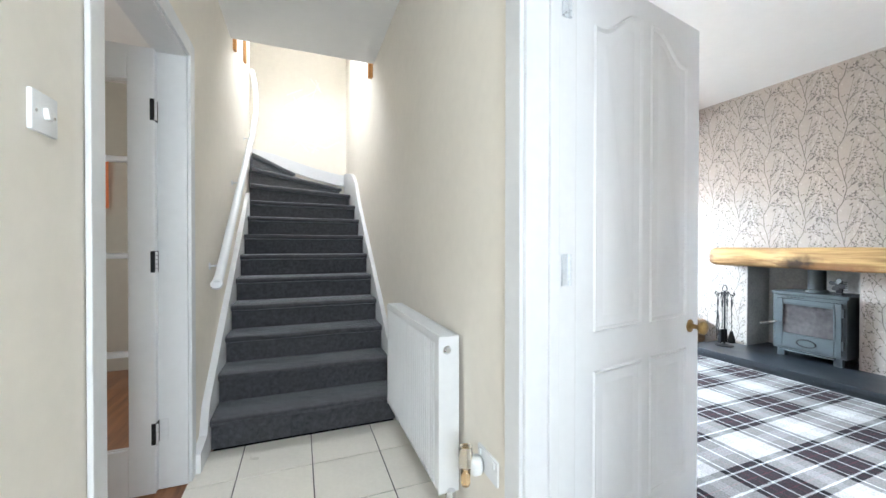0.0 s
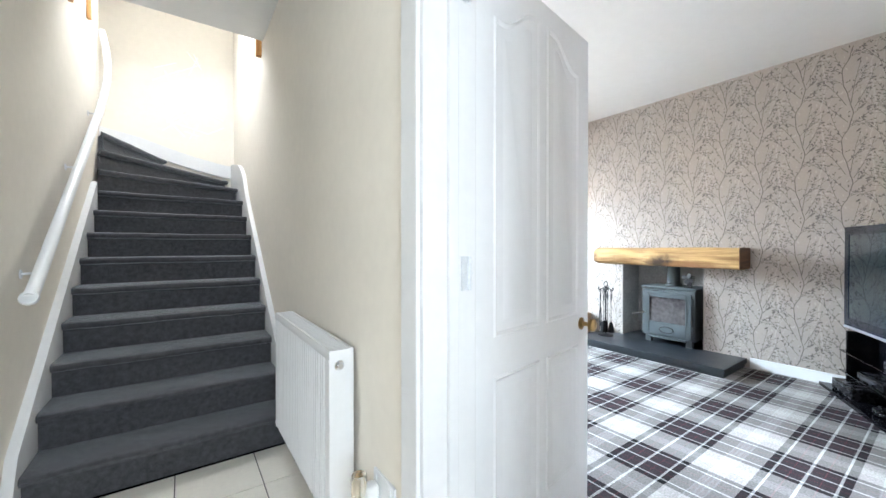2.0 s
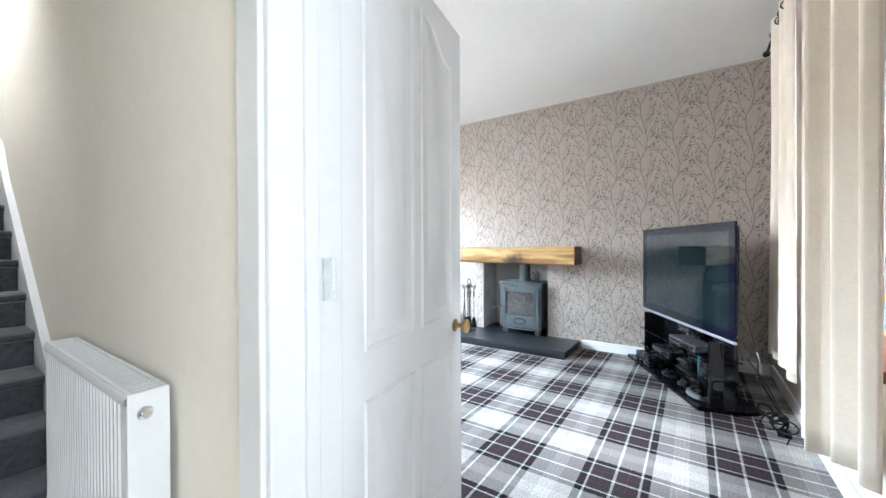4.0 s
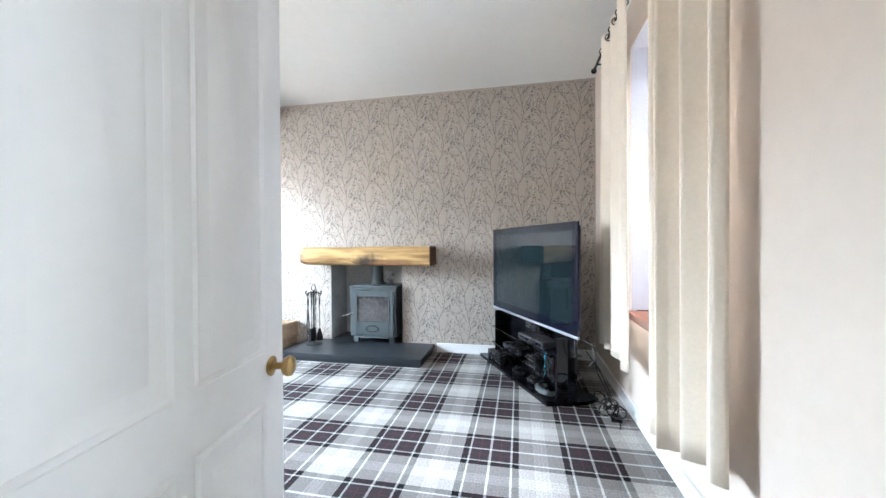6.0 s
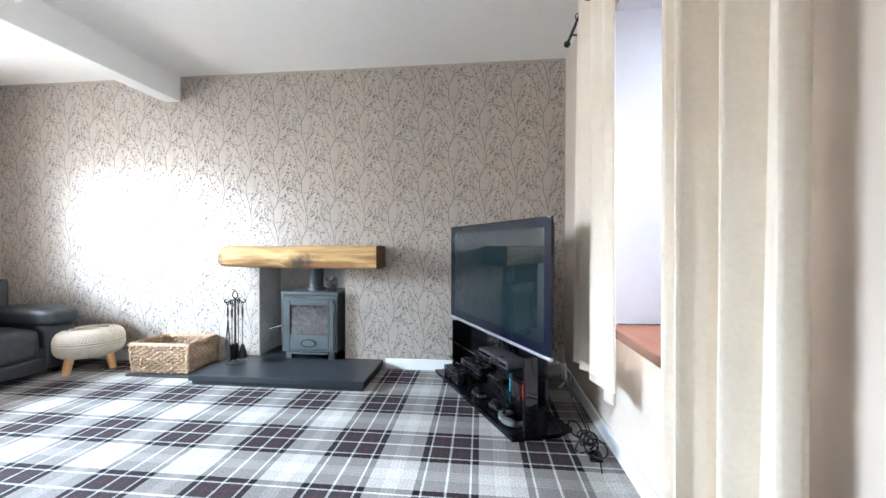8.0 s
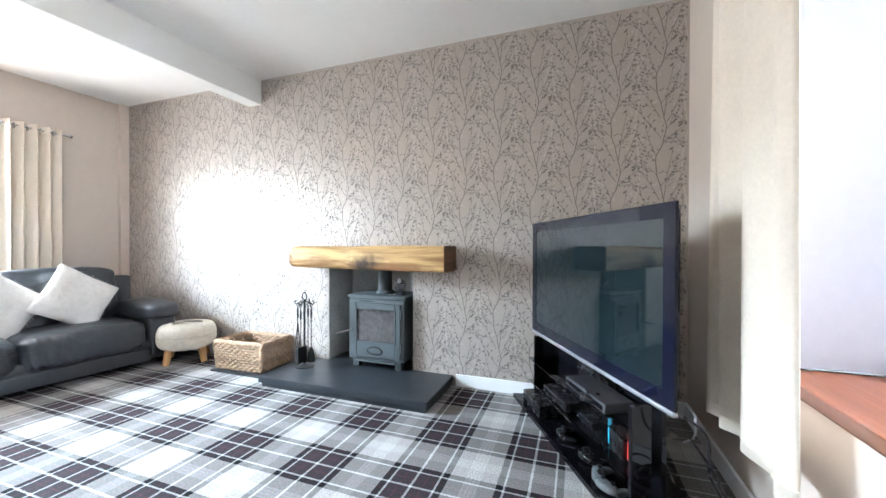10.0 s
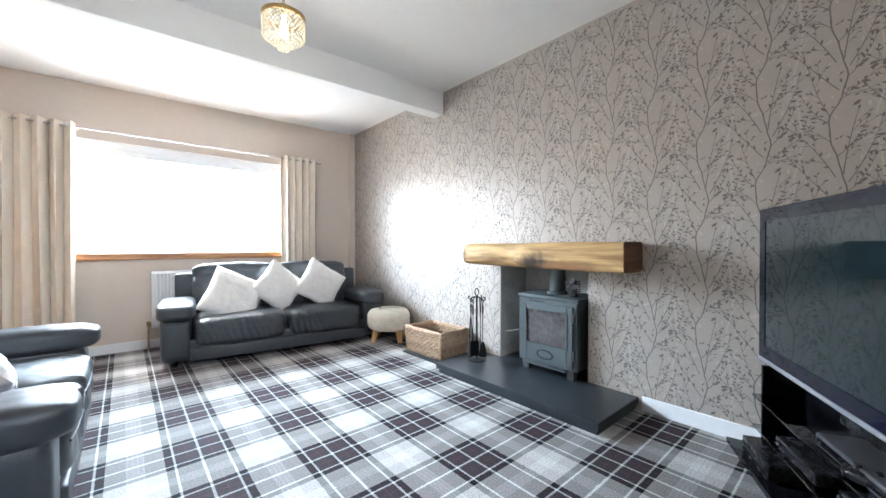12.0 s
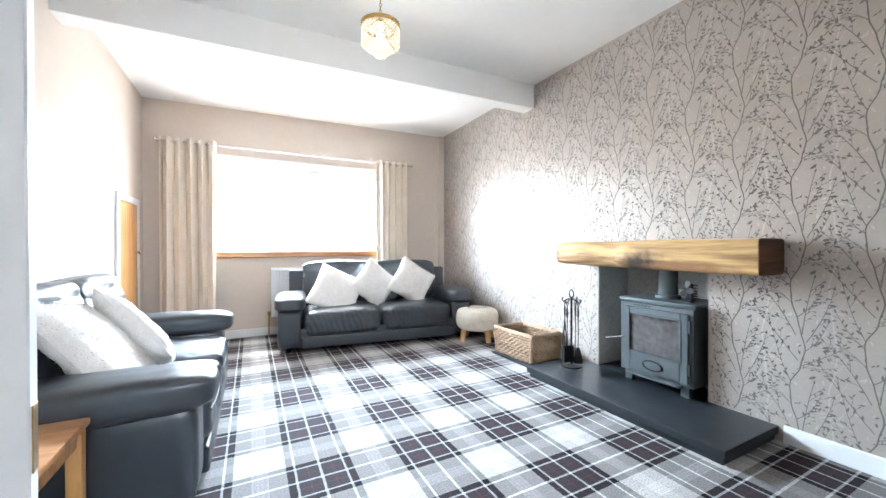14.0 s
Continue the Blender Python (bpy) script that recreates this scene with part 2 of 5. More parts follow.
def dark_patch(m, place, size, tone):
    """A dark patch with an uneven edge, sunk into the material's colour."""
    n, l = m.node_tree.nodes, m.node_tree.links
    b = n["Principled BSDF"]
    old = b.inputs["Base Color"].links[0].from_socket
    tc, mp, nz, add, ln, mr, mx = (n.new("ShaderNode" + k) for k in ("TexCoord", "Mapping", "TexNoise", "VectorMath", "VectorMath", "MapRange", "Mix"))
    mp.inputs["Location"].default_value = [-p / s for p, s in zip(place, size)]
    mp.inputs["Scale"].default_value = [1 / s for s in size]
    nz.inputs["Scale"].default_value = 14
    add.operation, ln.operation = "ADD", "LENGTH"
    l.new(tc.outputs["Object"], mp.inputs["Vector"])
    l.new(tc.outputs["Object"], nz.inputs["Vector"])
    l.new(mp.outputs[0], add.inputs[0])
    l.new(nz.outputs["Color"], add.inputs[1])
    sb = n.new("ShaderNodeVectorMath")
    sb.operation = "SUBTRACT"
    sb.inputs[1].default_value = (0.5, 0.5, 0.5)
    l.new(add.outputs[0], sb.inputs[0])
    l.new(sb.outputs[0], ln.inputs[0])
    mr.inputs["From Min"].default_value, mr.inputs["From Max"].default_value = 0.45, 1.25
    mr.inputs["To Min"].default_value, mr.inputs["To Max"].default_value = 0.95, 0.0
    l.new(ln.outputs["Value"], mr.inputs["Value"])
    mx.data_type = "RGBA"
    l.new(mr.outputs[0], mx.inputs["Factor"])
    l.new(old, mx.inputs["A"])
    mx.inputs["B"].default_value = (*tone, 1)
    l.new(mx.outputs["Result"], b.inputs["Base Color"])


# darker areas of the log: low middle, left end, lower edge of the right half
dark_patch(OAK_Y, (4.37, 2.03, 0.985), (0.60, 0.16, 0.10), (0.030, 0.015, 0.007))
dark_patch(OAK_Y, (4.40, 2.88, 1.02), (0.60, 0.11, 0.15), (0.10, 0.045, 0.018))
dark_patch(OAK_Y, (4.37, 1.75, 0.97), (0.30, 0.26, 0.06), (0.26, 0.12, 0.04))
UPVC = material("white_upvc", (0.82, 0.83, 0.84), 0.3, noise_scale=5, mix=0.02)
SOUTHGLOW = glow_material("soft_daylight_outdoors", (0.9, 0.95, 1.0), 1.2)
SKYGLOW = glow_material("bright_outdoors", (1.0, 1.0, 1.0), 4.0)
def bead_material(name):
    """Frosted glass: part clear, part light scattering."""
    m = glass_material(name, (1.0, 0.97, 0.89), 0.15)
    n, l = m.node_tree.nodes, m.node_tree.links
    tr, mx = n.new("ShaderNodeBsdfTranslucent"), n.new("ShaderNodeMixShader")
    tr.inputs["Color"].default_value = (1.0, 0.96, 0.86, 1)
    mx.inputs[0].default_value = 0.6
    l.new(n["Principled BSDF"].outputs[0], mx.inputs[1])
    l.new(tr.outputs[0], mx.inputs[2])
    l.new(mx.outputs[0], n["Material Output"].inputs[0])
    return m


BEAD = bead_material("bead_glass")
BULB = glow_material("lit_bulb", (1.0, 0.86, 0.62), 12.0)


# ---- mesh helpers ----
def finish(name, bm, mat, parent=None, smooth=False, label=""):
    me = bpy.data.meshes.new(name)
    bmesh.ops.recalc_face_normals(bm, faces=bm.faces[:])
    bm.to_mesh(me)
    bm.free()
    for m in (mat if isinstance(mat, (list, tuple)) else (mat,)):
        me.materials.append(m)
    if smooth:
        for p in me.polygons:
            p.use_smooth = True
        me.set_sharp_from_angle(angle=radians(40))
    ob = new(name, me)
    if parent is not None:
        ob.parent = parent
    if label:
        tagged(ob, label)
    return ob


def part(name, bm, mat, parent, label="", smooth=True):
    return finish(name, bm, mat, parent, smooth, label)


def thing(name, m, label, category, group=""):
    """An empty at the thing's base that carries its parts."""
    ob = new(name)
    ob.empty_display_size = 0.1
    ob.matrix_world = m
    return tagged(ob, label, category, group)


def add_box(bm, x0, x1, y0, y1, z0, z1, mat=None, bevel=0.0, seg=2):
    """A box into bm, optionally with rounded edges."""
    r = bmesh.ops.create_cube(bm, size=1)
    vs = r["verts"]
    c = Matrix.Translation(((x0 + x1) / 2, (y0 + y1) / 2, (z0 + z1) / 2)) @ Matrix.Diagonal((abs(x1 - x0), abs(y1 - y0), abs(z1 - z0), 1))
    if mat is not None:
        c = mat @ c
    bmesh.ops.transform(bm, matrix=c, verts=vs)
    if bevel:
        es = list({e for v in vs for e in v.link_edges})
        bmesh.ops.bevel(bm, geom=es, offset=bevel, segments=seg, profile=0.6, affect="EDGES", clamp_overlap=True)
    return bm


def box(x0, x1, y0, y1, z0, z1, bevel=0.0, seg=2, mat=None):
    return add_box(bmesh.new(), x0, x1, y0, y1, z0, z1, mat, bevel, seg)


def boxes(rows, bevel=0.0):
    bm = bmesh.new()
    for r in rows:
        add_box(bm, *r, bevel=bevel)
    return bm


def add_tube(bm, pts, r, seg=8, close=False, cap=True):
    """A round bar of radius r (a number, or one per point) along pts."""
    pts = [Vector(p) for p in pts]
    k = len(pts)
    rings = []
    up = None
    for i, p in enumerate(pts):
        d = (pts[(i + 1) % k] - pts[i - 1]) if close else (pts[min(i + 1, k - 1)] - pts[max(i - 1, 0)])
        d.normalize()
        if up is None:
            up = d.orthogonal().normalized()
        else:
            up = (up - d * up.dot(d)).normalized()
        side = d.cross(up)
        rr = r[i] if isinstance(r, (list, tuple)) else r
        rings.append([bm.verts.new(p + (up * math.cos(a) + side * math.sin(a)) * rr) for a in (2 * math.pi * j / seg for j in range(seg))])
    for i in range(k if close else k - 1):
        a, b = rings[i], rings[(i + 1) % k]
        for j in range(seg):
            bm.faces.new((a[j], a[(j + 1) % seg], b[(j + 1) % seg], b[j]))
    if cap and not close:
        bm.faces.new(rings[0][::-1])
        bm.faces.new(rings[-1])
    return bm


def tube(pts, r, seg=8, close=False):
    return add_tube(bmesh.new(), pts, r, seg, close)


def add_lathe(bm, profile, seg=24, mat=None):
    """Turns (radius, z) rows round the z axis."""
    mat = mat or Matrix()
    rings = []
    for r, z in profile:
        if r < 1e-6:
            rings.append([bm.verts.new(mat @ Vector((0, 0, z)))])
        else:
            rings.append([bm.verts.new(mat @ Vector((r * math.cos(a), r * math.sin(a), z))) for a in (2 * math.pi * j / seg for j in range(seg))])
    for a, b in zip(rings, rings[1:]):
        for j in range(seg):
            q = [a[j % len(a)], a[(j + 1) % len(a)], b[(j + 1) % len(b)], b[j % len(b)]]
            q = list(dict.fromkeys(q))
            if len(q) > 2:
                bm.faces.new(q)
    return bm


def lathe(profile, seg=24, mat=None):
    return add_lathe(bmesh.new(), profile, seg, mat)


def loft(sections, cap=True):
    """Joins rings of equal length into a skin."""
    bm = bmesh.new()
    rings = [[bm.verts.new(p) for p in s] for s in sections]
    k = len(rings[0])
    for a, b in zip(rings, rings[1:]):
        for j in range(k):
            bm.faces.new((a[j], a[(j + 1) % k], b[(j + 1) % k], b[j]))
    if cap:
        bm.faces.new(rings[0][::-1])
        bm.faces.new(rings[-1])
    return bm


def soft_block(w, d, h, power=4.0, n=10, puff=0.0, m=None):
    """A cushion-like block, rounded like a superellipsoid, base at z = 0."""
    bm = bmesh.new()
    bmesh.ops.create_cube(bm, size=2)
    bmesh.ops.subdivide_edges(bm, edges=bm.edges[:], cuts=n, use_grid_fill=True)
    for v in bm.verts:
        x, y, z = v.co
        s = (abs(x) ** power + abs(y) ** power + abs(z) ** power) ** (-1 / power)
        x, y, z = x * s, y * s, z * s
        bulge = puff * (1 - x * x) * (1 - y * y)
        v.co = Vector((x * w / 2, y * d / 2, (z * 0.5 + 0.5) * h + (bulge if z > 0 else 0)))
    if m is not None:
        bmesh.ops.transform(bm, matrix=m, verts=bm.verts[:])
    return bm


def structure(name, bm, mat, label="", category=""):
    ob = finish(name, bm, mat)
    return tagged(ob, label, category, kind="structure")

# ---- the plan, in metres ----
EAST, NORTH, SOUTH, WEST = 4.672, 5.575, -0.30, 0.905     # lounge faces
HALL_E, HALL_W, HALL_S, BACK = 0.725, -0.43, -1.50, 5.63  # hall and stairwell faces
TOP, UPPER = 2.85, 4.98
DOOR_S, DOOR_N, DOOR_H = 0.05, 1.03, 2.15
REC_S, REC_N, REC_H = 1.742, 2.622, 0.97

structure("floor", box(0.81, EAST, SOUTH, NORTH, -0.15, 0.0), TARTAN, "tartan carpet in grey, cream, black and maroon", "carpet")
def fall_west(bm, drop=0.06):
    """The lounge ceiling falls a little towards the hall side."""
    for v in bm.verts:
        v.co.z -= drop * (EAST - v.co.x) / (EAST - WEST)
    return bm


structure("ceiling", fall_west(boxes([(WEST, EAST, SOUTH, NORTH, TOP, TOP + 0.2)])), CEIL, "white painted lounge ceiling", "ceiling")
structure("ceiling_beam", fall_west(box(WEST, EAST, 3.445, 3.61, 2.60, TOP + 0.05, 0.006)), CEIL, "boxed white ceiling beam across the lounge", "beam")
structure("wall_east", boxes([(EAST, 5.15, SOUTH - 0.2, REC_S, -0.1, TOP + 0.2), (EAST, 5.15, REC_N, NORTH + 0.3, -0.1, TOP + 0.2), (EAST, 5.15, REC_S, REC_N, REC_H, TOP + 0.2)]),
          PAPER, "chimney wall papered with branching twigs and leaves", "wall")
structure("wall_recess", boxes([(5.06, 5.15, REC_S, REC_N, 0.0, REC_H), (EAST + 0.004, 5.06, REC_S, REC_S + 0.006, 0.0, REC_H), (EAST + 0.004, 5.06, REC_N - 0.006, REC_N, 0.0, REC_H),
                                (EAST + 0.004, 5.06, REC_S + 0.006, REC_N - 0.006, REC_H - 0.006, REC_H)]), RENDERED, "grey rendered fireplace recess", "fireplace recess")
NW0, NW1, NZ0, NZ1 = 1.60, 3.58, 1.06, 2.24
structure("wall_north", boxes([(WEST - 0.09, NW0, NORTH, 5.87, -0.1, TOP + 0.2), (NW1, 5.15, NORTH, 5.87, -0.1, TOP + 0.2), (NW0, NW1, NORTH, 5.87, -0.1, NZ0 - 0.03), (NW0, NW1, NORTH, 5.87, NZ1, TOP + 0.2)]),
          TAUPE, "taupe painted window wall", "wall")
structure("pipe_boxing", box(EAST - 0.09, EAST - 0.002, NORTH - 0.05, NORTH - 0.002, 0.1, TOP - 0.002, 0.004), TAUPE, "narrow taupe boxing in the corner", "boxing")
SW0, SW1, SZ0, SZ1 = 2.30, 3.48, 0.70, 2.52
structure("wall_south", boxes([(WEST, SW0, -0.95, SOUTH, -0.1, TOP + 0.2), (SW1, EAST, -0.95, SOUTH, -0.1, TOP + 0.2), (SW0, SW1, -0.95, SOUTH, -0.1, SZ0 - 0.035), (SW0, SW1, -0.95, SOUTH, SZ1, TOP + 0.2)]),
          TAUPE, "taupe painted thick wall with a deep window", "wall")
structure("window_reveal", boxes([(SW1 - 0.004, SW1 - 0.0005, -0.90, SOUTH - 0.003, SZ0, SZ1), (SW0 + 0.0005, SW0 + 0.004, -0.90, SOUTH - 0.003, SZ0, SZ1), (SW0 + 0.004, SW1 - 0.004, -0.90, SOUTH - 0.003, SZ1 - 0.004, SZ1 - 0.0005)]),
          REVEAL, "deep window reveal, white paint darkened against the strong window light", "window reveal")
structure("wall_west", boxes([(0.81, WEST, SOUTH - 0.3, DOOR_S, -0.1, TOP + 0.2), (0.81, WEST, DOOR_N, NORTH, -0.1, TOP + 0.2), (0.81, WEST, DOOR_S, DOOR_N, DOOR_H, TOP + 0.2)]), TAUPE, "taupe painted lounge wall", "wall")
structure("wall_hall_east", boxes([(HALL_E, 0.81, HALL_S, DOOR_S, -0.1, UPPER), (HALL_E, 0.81, DOOR_N, BACK + 0.2, -0.1, UPPER), (HALL_E, 0.81, DOOR_S, DOOR_N, DOOR_H, UPPER)]), HALL, "cream painted hall and stair wall", "wall")
DW_S, DW_N, DW_X = 1.345, 2.225, -0.555
structure("wall_hall_west", boxes([(DW_X, HALL_W, HALL_S, DW_S, -0.1, UPPER), (DW_X, HALL_W, DW_N, 4.66, -0.1, UPPER), (DW_X, HALL_W, DW_S, DW_N, 2.12, UPPER)]), HALL, "cream painted hall wall beside the stairs", "wall")
structure("wall_stair_back", box(-2.3, HALL_E, BACK, BACK + 0.2, -0.1, UPPER), HALL, "cream wall at the head of the stairs", "wall")
structure("wall_landing", boxes([(-2.4, -2.3, 4.45, BACK + 0.2, 2.0, UPPER), (-2.3, DW_X, 4.45, 4.66, 2.4, UPPER), (-2.3, DW_X, 4.66, BACK, 2.2, 2.38)]), HALL, "cream landing walls and floor", "wall")
structure("ceiling_hall", boxes([(HALL_W, HALL_E, HALL_S, 3.47, TOP, TOP + 0.25), (-2.4, -0.25, 3.47, BACK + 0.2, UPPER, UPPER + 0.1), (0.55, 0.81, 3.47, BACK + 0.2, UPPER, UPPER + 0.1), (-0.25, 0.55, 3.47, BACK + 0.2, UPPER, UPPER + 0.1), (HALL_W, HALL_E, 3.45, 3.47, TOP + 0.25, UPPER)]), CEIL, "white hall ceiling open over the stairs", "ceiling")
structure("wall_hall_south", boxes([(-0.55, -0.30, HALL_S - 0.1, HALL_S, -0.1, TOP + 0.2), (0.60, 0.81, HALL_S - 0.1, HALL_S, -0.1, TOP + 0.2), (-0.30, 0.60, HALL_S - 0.1, HALL_S, -0.1, 0.7), (-0.30, 0.60, HALL_S - 0.1, HALL_S, 2.2, TOP + 0.2)]),
          HALL, "cream wall by the entrance", "wall")
structure("floor_side_room", box(-3.3, DW_X + 0.13, 0.5, 4.40, -0.12, -0.004), PARQUET, "reddish brown wooden floor", "floor")
structure("wall_side_room", boxes([(-3.4, -3.3, 0.4, 4.5, -0.1, 0.9), (-3.4, -3.3, 0.4, 4.5, 2.1, 2.7), (-3.4, -3.3, 0.4, 2.0, 0.9, 2.1), (-3.4, -3.3, 3.2, 4.5, 0.9, 2.1), (-3.3, DW_X, 0.4, 0.5, -0.1, 2.7), (-3.3, -2.3, 4.4, 4.5, -0.1, 2.7),
                                   (-1.60, DW_X, 4.4, 4.45, -0.1, 2.7), (-2.3, -1.60, 4.4, 4.5, -0.1, 1.1), (-2.3, -1.60, 4.4, 4.5, 2.25, 2.7)]), material("side_room_paint", (0.50, 0.47, 0.40), 0.8, noise_scale=2.0, mix=0.04, bump=0.06, bump_scale=120), "beige walls of the side room", "wall")
structure("ceiling_side_room", box(-3.4, DW_X, 0.4, 4.45, 2.7, 2.8), CEIL, "white side room ceiling", "ceiling")
structure("backdrop", boxes([(-4, 9, 9.0, 9.1, -2, 5), (-3.4, -1.2, 4.9, 4.92, 0.6, 2.6)]), SKYGLOW, "blown-out bright daylight outdoors", "sky")
structure("backdrop_south", box(-4, 9, -5.1, -5.0, -2, 9), SOUTHGLOW, "pale daylight outdoors", "sky")

# skirting boards
def skirting(name, x0, x1, y0, y1, h=0.10):
    structure(name, box(x0, x1, y0, y1, 0.0, h, 0.006), TRIM, "white skirting board", "skirting board")


skirting("baseboard_east_1", EAST - 0.018, EAST, SOUTH + 0.02, 1.35)
skirting("baseboard_east_2", EAST - 0.018, EAST, 3.5, NORTH - 0.06)
skirting("baseboard_north", WEST + 0.02, EAST - 0.1, NORTH - 0.018, NORTH)
skirting("baseboard_south", WEST + 0.02, EAST, SOUTH, SOUTH + 0.018)
skirting("baseboard_west", WEST, WEST + 0.018, 1.10, 4.50)

# hall floor tiles on grout
structure("floor_hall", box(HALL_W, 0.81, HALL_S, 2.5, -0.15, -0.006), GROUT, "grout bed under the hall tiles", "floor")


def door_trim(name, rows, label):
    structure(name, boxes(rows, 0.004), TRIM, label, "door frame")


# lounge doorway: lining, stops and architraves
door_trim("door_frame_lounge", [(HALL_E - 0.004, WEST + 0.004, DOOR_N - 0.025, DOOR_N, 0, DOOR_H), (HALL_E - 0.004, WEST + 0.004, DOOR_S, DOOR_S + 0.025, 0, DOOR_H), (HALL_E - 0.004, WEST + 0.004, DOOR_S + 0.025, DOOR_N - 0.025, DOOR_H - 0.025, DOOR_H),
          (0.80, 0.835, DOOR_N - 0.038, DOOR_N - 0.025, 0, DOOR_H - 0.03),
          (HALL_E - 0.018, HALL_E - 0.004, DOOR_N - 0.012, DOOR_N + 0.075, 0, DOOR_H + 0.07), (HALL_E - 0.018, HALL_E - 0.004, DOOR_S - 0.075, DOOR_S + 0.012, 0, DOOR_H + 0.07), (HALL_E - 0.018, HALL_E - 0.004, DOOR_S + 0.012, DOOR_N - 0.012, DOOR_H - 0.012, DOOR_H + 0.07),
          (WEST + 0.004, WEST + 0.018, DOOR_N - 0.012, DOOR_N + 0.075, 0, DOOR_H + 0.07), (WEST + 0.004, WEST + 0.018, DOOR_S - 0.075, DOOR_S + 0.012, 0, DOOR_H + 0.07), (WEST + 0.004, WEST + 0.018, DOOR_S + 0.012, DOOR_N - 0.012, DOOR_H - 0.012, DOOR_H + 0.07)],
          "white painted lounge door frame")
door_trim("door_frame_side", [(DW_X - 0.004, HALL_W + 0.004, DW_N - 0.025, DW_N, 0, 2.12), (DW_X - 0.004, HALL_W + 0.004, DW_S, DW_S + 0.025, 0, 2.12), (DW_X - 0.004, HALL_W + 0.004, DW_S + 0.025, DW_N - 0.025, 2.095, 2.12),
          (HALL_W + 0.004, HALL_W + 0.018, DW_N - 0.012, DW_N + 0.065, 0, 2.185), (HALL_W + 0.004, HALL_W + 0.018, DW_S - 0.065, DW_S + 0.012, 0, 2.185), (HALL_W + 0.004, HALL_W + 0.018, DW_S + 0.012, DW_N - 0.012, 2.108, 2.185)],
          "white painted frame of the glazed door")


# ---- doors ----
def arch_line(x0, x1, z, rise, k=14):
    """The wavy top of a raised panel, from x0 to x1: flat shoulder, then a swept curve up to x1."""
    pts = []
    for i in range(k + 1):
        f = i / k
        s = 0.5 - 0.5 * math.cos(math.pi * min(max((f - 0.12) / 0.76, 0), 1))
        pts.append((x0 + (x1 - x0) * f, z + rise * s))
    return pts


def raised_panel(x0, x1, z0, z1, y, out, rise=0.0):
    """One moulded door panel: sunk border, raised field. out is -1 or 1, the way it faces along y."""
    top = arch_line(x0, x1, z1, rise) if rise >= 0 else [(x0 + x1 - px, pz) for px, pz in arch_line(x0, x1, z1, -rise)][::-1]
    outline = [(x0, z0), (x1, z0)] + top[::-1]
    cx, cz = (x0 + x1) / 2, (z0 + z1) / 2

    def ring(inset, depth):
        r = []
        for px, pz in outline:
            fx = 1 - 2 * inset / (x1 - x0)
            fz = 1 - 2 * inset / (z1 - z0)
            r.append(Vector((cx + (px - cx) * fx, y + out * depth, cz + (pz - cz) * fz)))
        return r

    bm = bmesh.new()
    rings = [[bm.verts.new(p) for p in ring(i, d)] for i, d in ((0.0, 0.001), (0.006, 0.007), (0.014, 0.004), (0.020, -0.006), (0.030, -0.008), (0.055, 0.001))]
    k = len(rings[0])
    for a, b in zip(rings, rings[1:]):
        for j in range(k):
            bm.faces.new((a[j], a[(j + 1) % k], b[(j + 1) % k], b[j]))
    bm.faces.new(rings[-1])
    return bm


def hinge(parent, x, y, z, mat):
    bm = boxes([(x - 0.03, x + 0.0, y - 0.0035, y, z - 0.05, z + 0.05), (x, x + 0.028, y - 0.0035, y, z - 0.05, z + 0.05)])
    for k in range(5):
        add_tube(bm, [(x, y - 0.006, z - 0.05 + 0.02 * k + 0.001), (x, y - 0.006, z - 0.05 + 0.02 * (k + 1) - 0.001)], 0.006, 10)
    for dx in (-0.018, 0.016):
        for dz in (-0.033, 0.0, 0.033):
            add_tube(bm, [(x + dx, y - 0.0036, z + dz), (x + dx, y - 0.005, z + dz)], 0.004, 8)
    return part("hinge", bm, mat, parent)


def knob_set(parent, x, y, z, out, mat):
    m = Matrix.Translation((x, y, z)) @ Matrix.Rotation(radians(90 if out < 0 else -90), 4, "X")
    k = part("knob", lathe([(0.0, 0.0), (0.026, 0.0), (0.027, 0.004), (0.018, 0.008), (0.010, 0.010), (0.009, 0.028), (0.013, 0.034), (0.024, 0.040), (0.028, 0.050), (0.027, 0.058), (0.018, 0.064), (0.0, 0.066)], 28, m), mat, parent, "aged brass round knob")
    return k


LW, LT = 0.818, 0.042
door = thing("door_1", pose(0.882, 1.012, 0.008, 0, 0, 9.3), "white moulded panel door standing open into the lounge", "door")
tagged(door, kind="structure")
LH = 2.09
leaf = bmesh.new()
add_box(leaf, 0.0, LW, 0.0, LT, 0.0, LH, None, 0.003, 1)
part("door_leaf", leaf, WHITE, door, smooth=False)
for face, out in ((0.0, -1), (LT, 1)):
    for a, b, rise in ((0.122, 0.400, 0.10), (0.450, 0.715, -0.10)):
        part("panel", raised_panel(a, b, 0.875, 1.905, face, out, rise), WHITE, door)
        part("panel", raised_panel(a, b, 0.215, 0.745, face, out), WHITE, door)
    knob_set(door, LW - 0.070, face, 0.83, out, BRASS)
for z in (0.22, 1.09, 1.93):
    hinge(door, -0.004, -0.004, z, HINGE)
part("latch_plate", box(LW, LW + 0.002, 0.008, 0.032, 0.78, 0.88), BRASS, door, smooth=False)

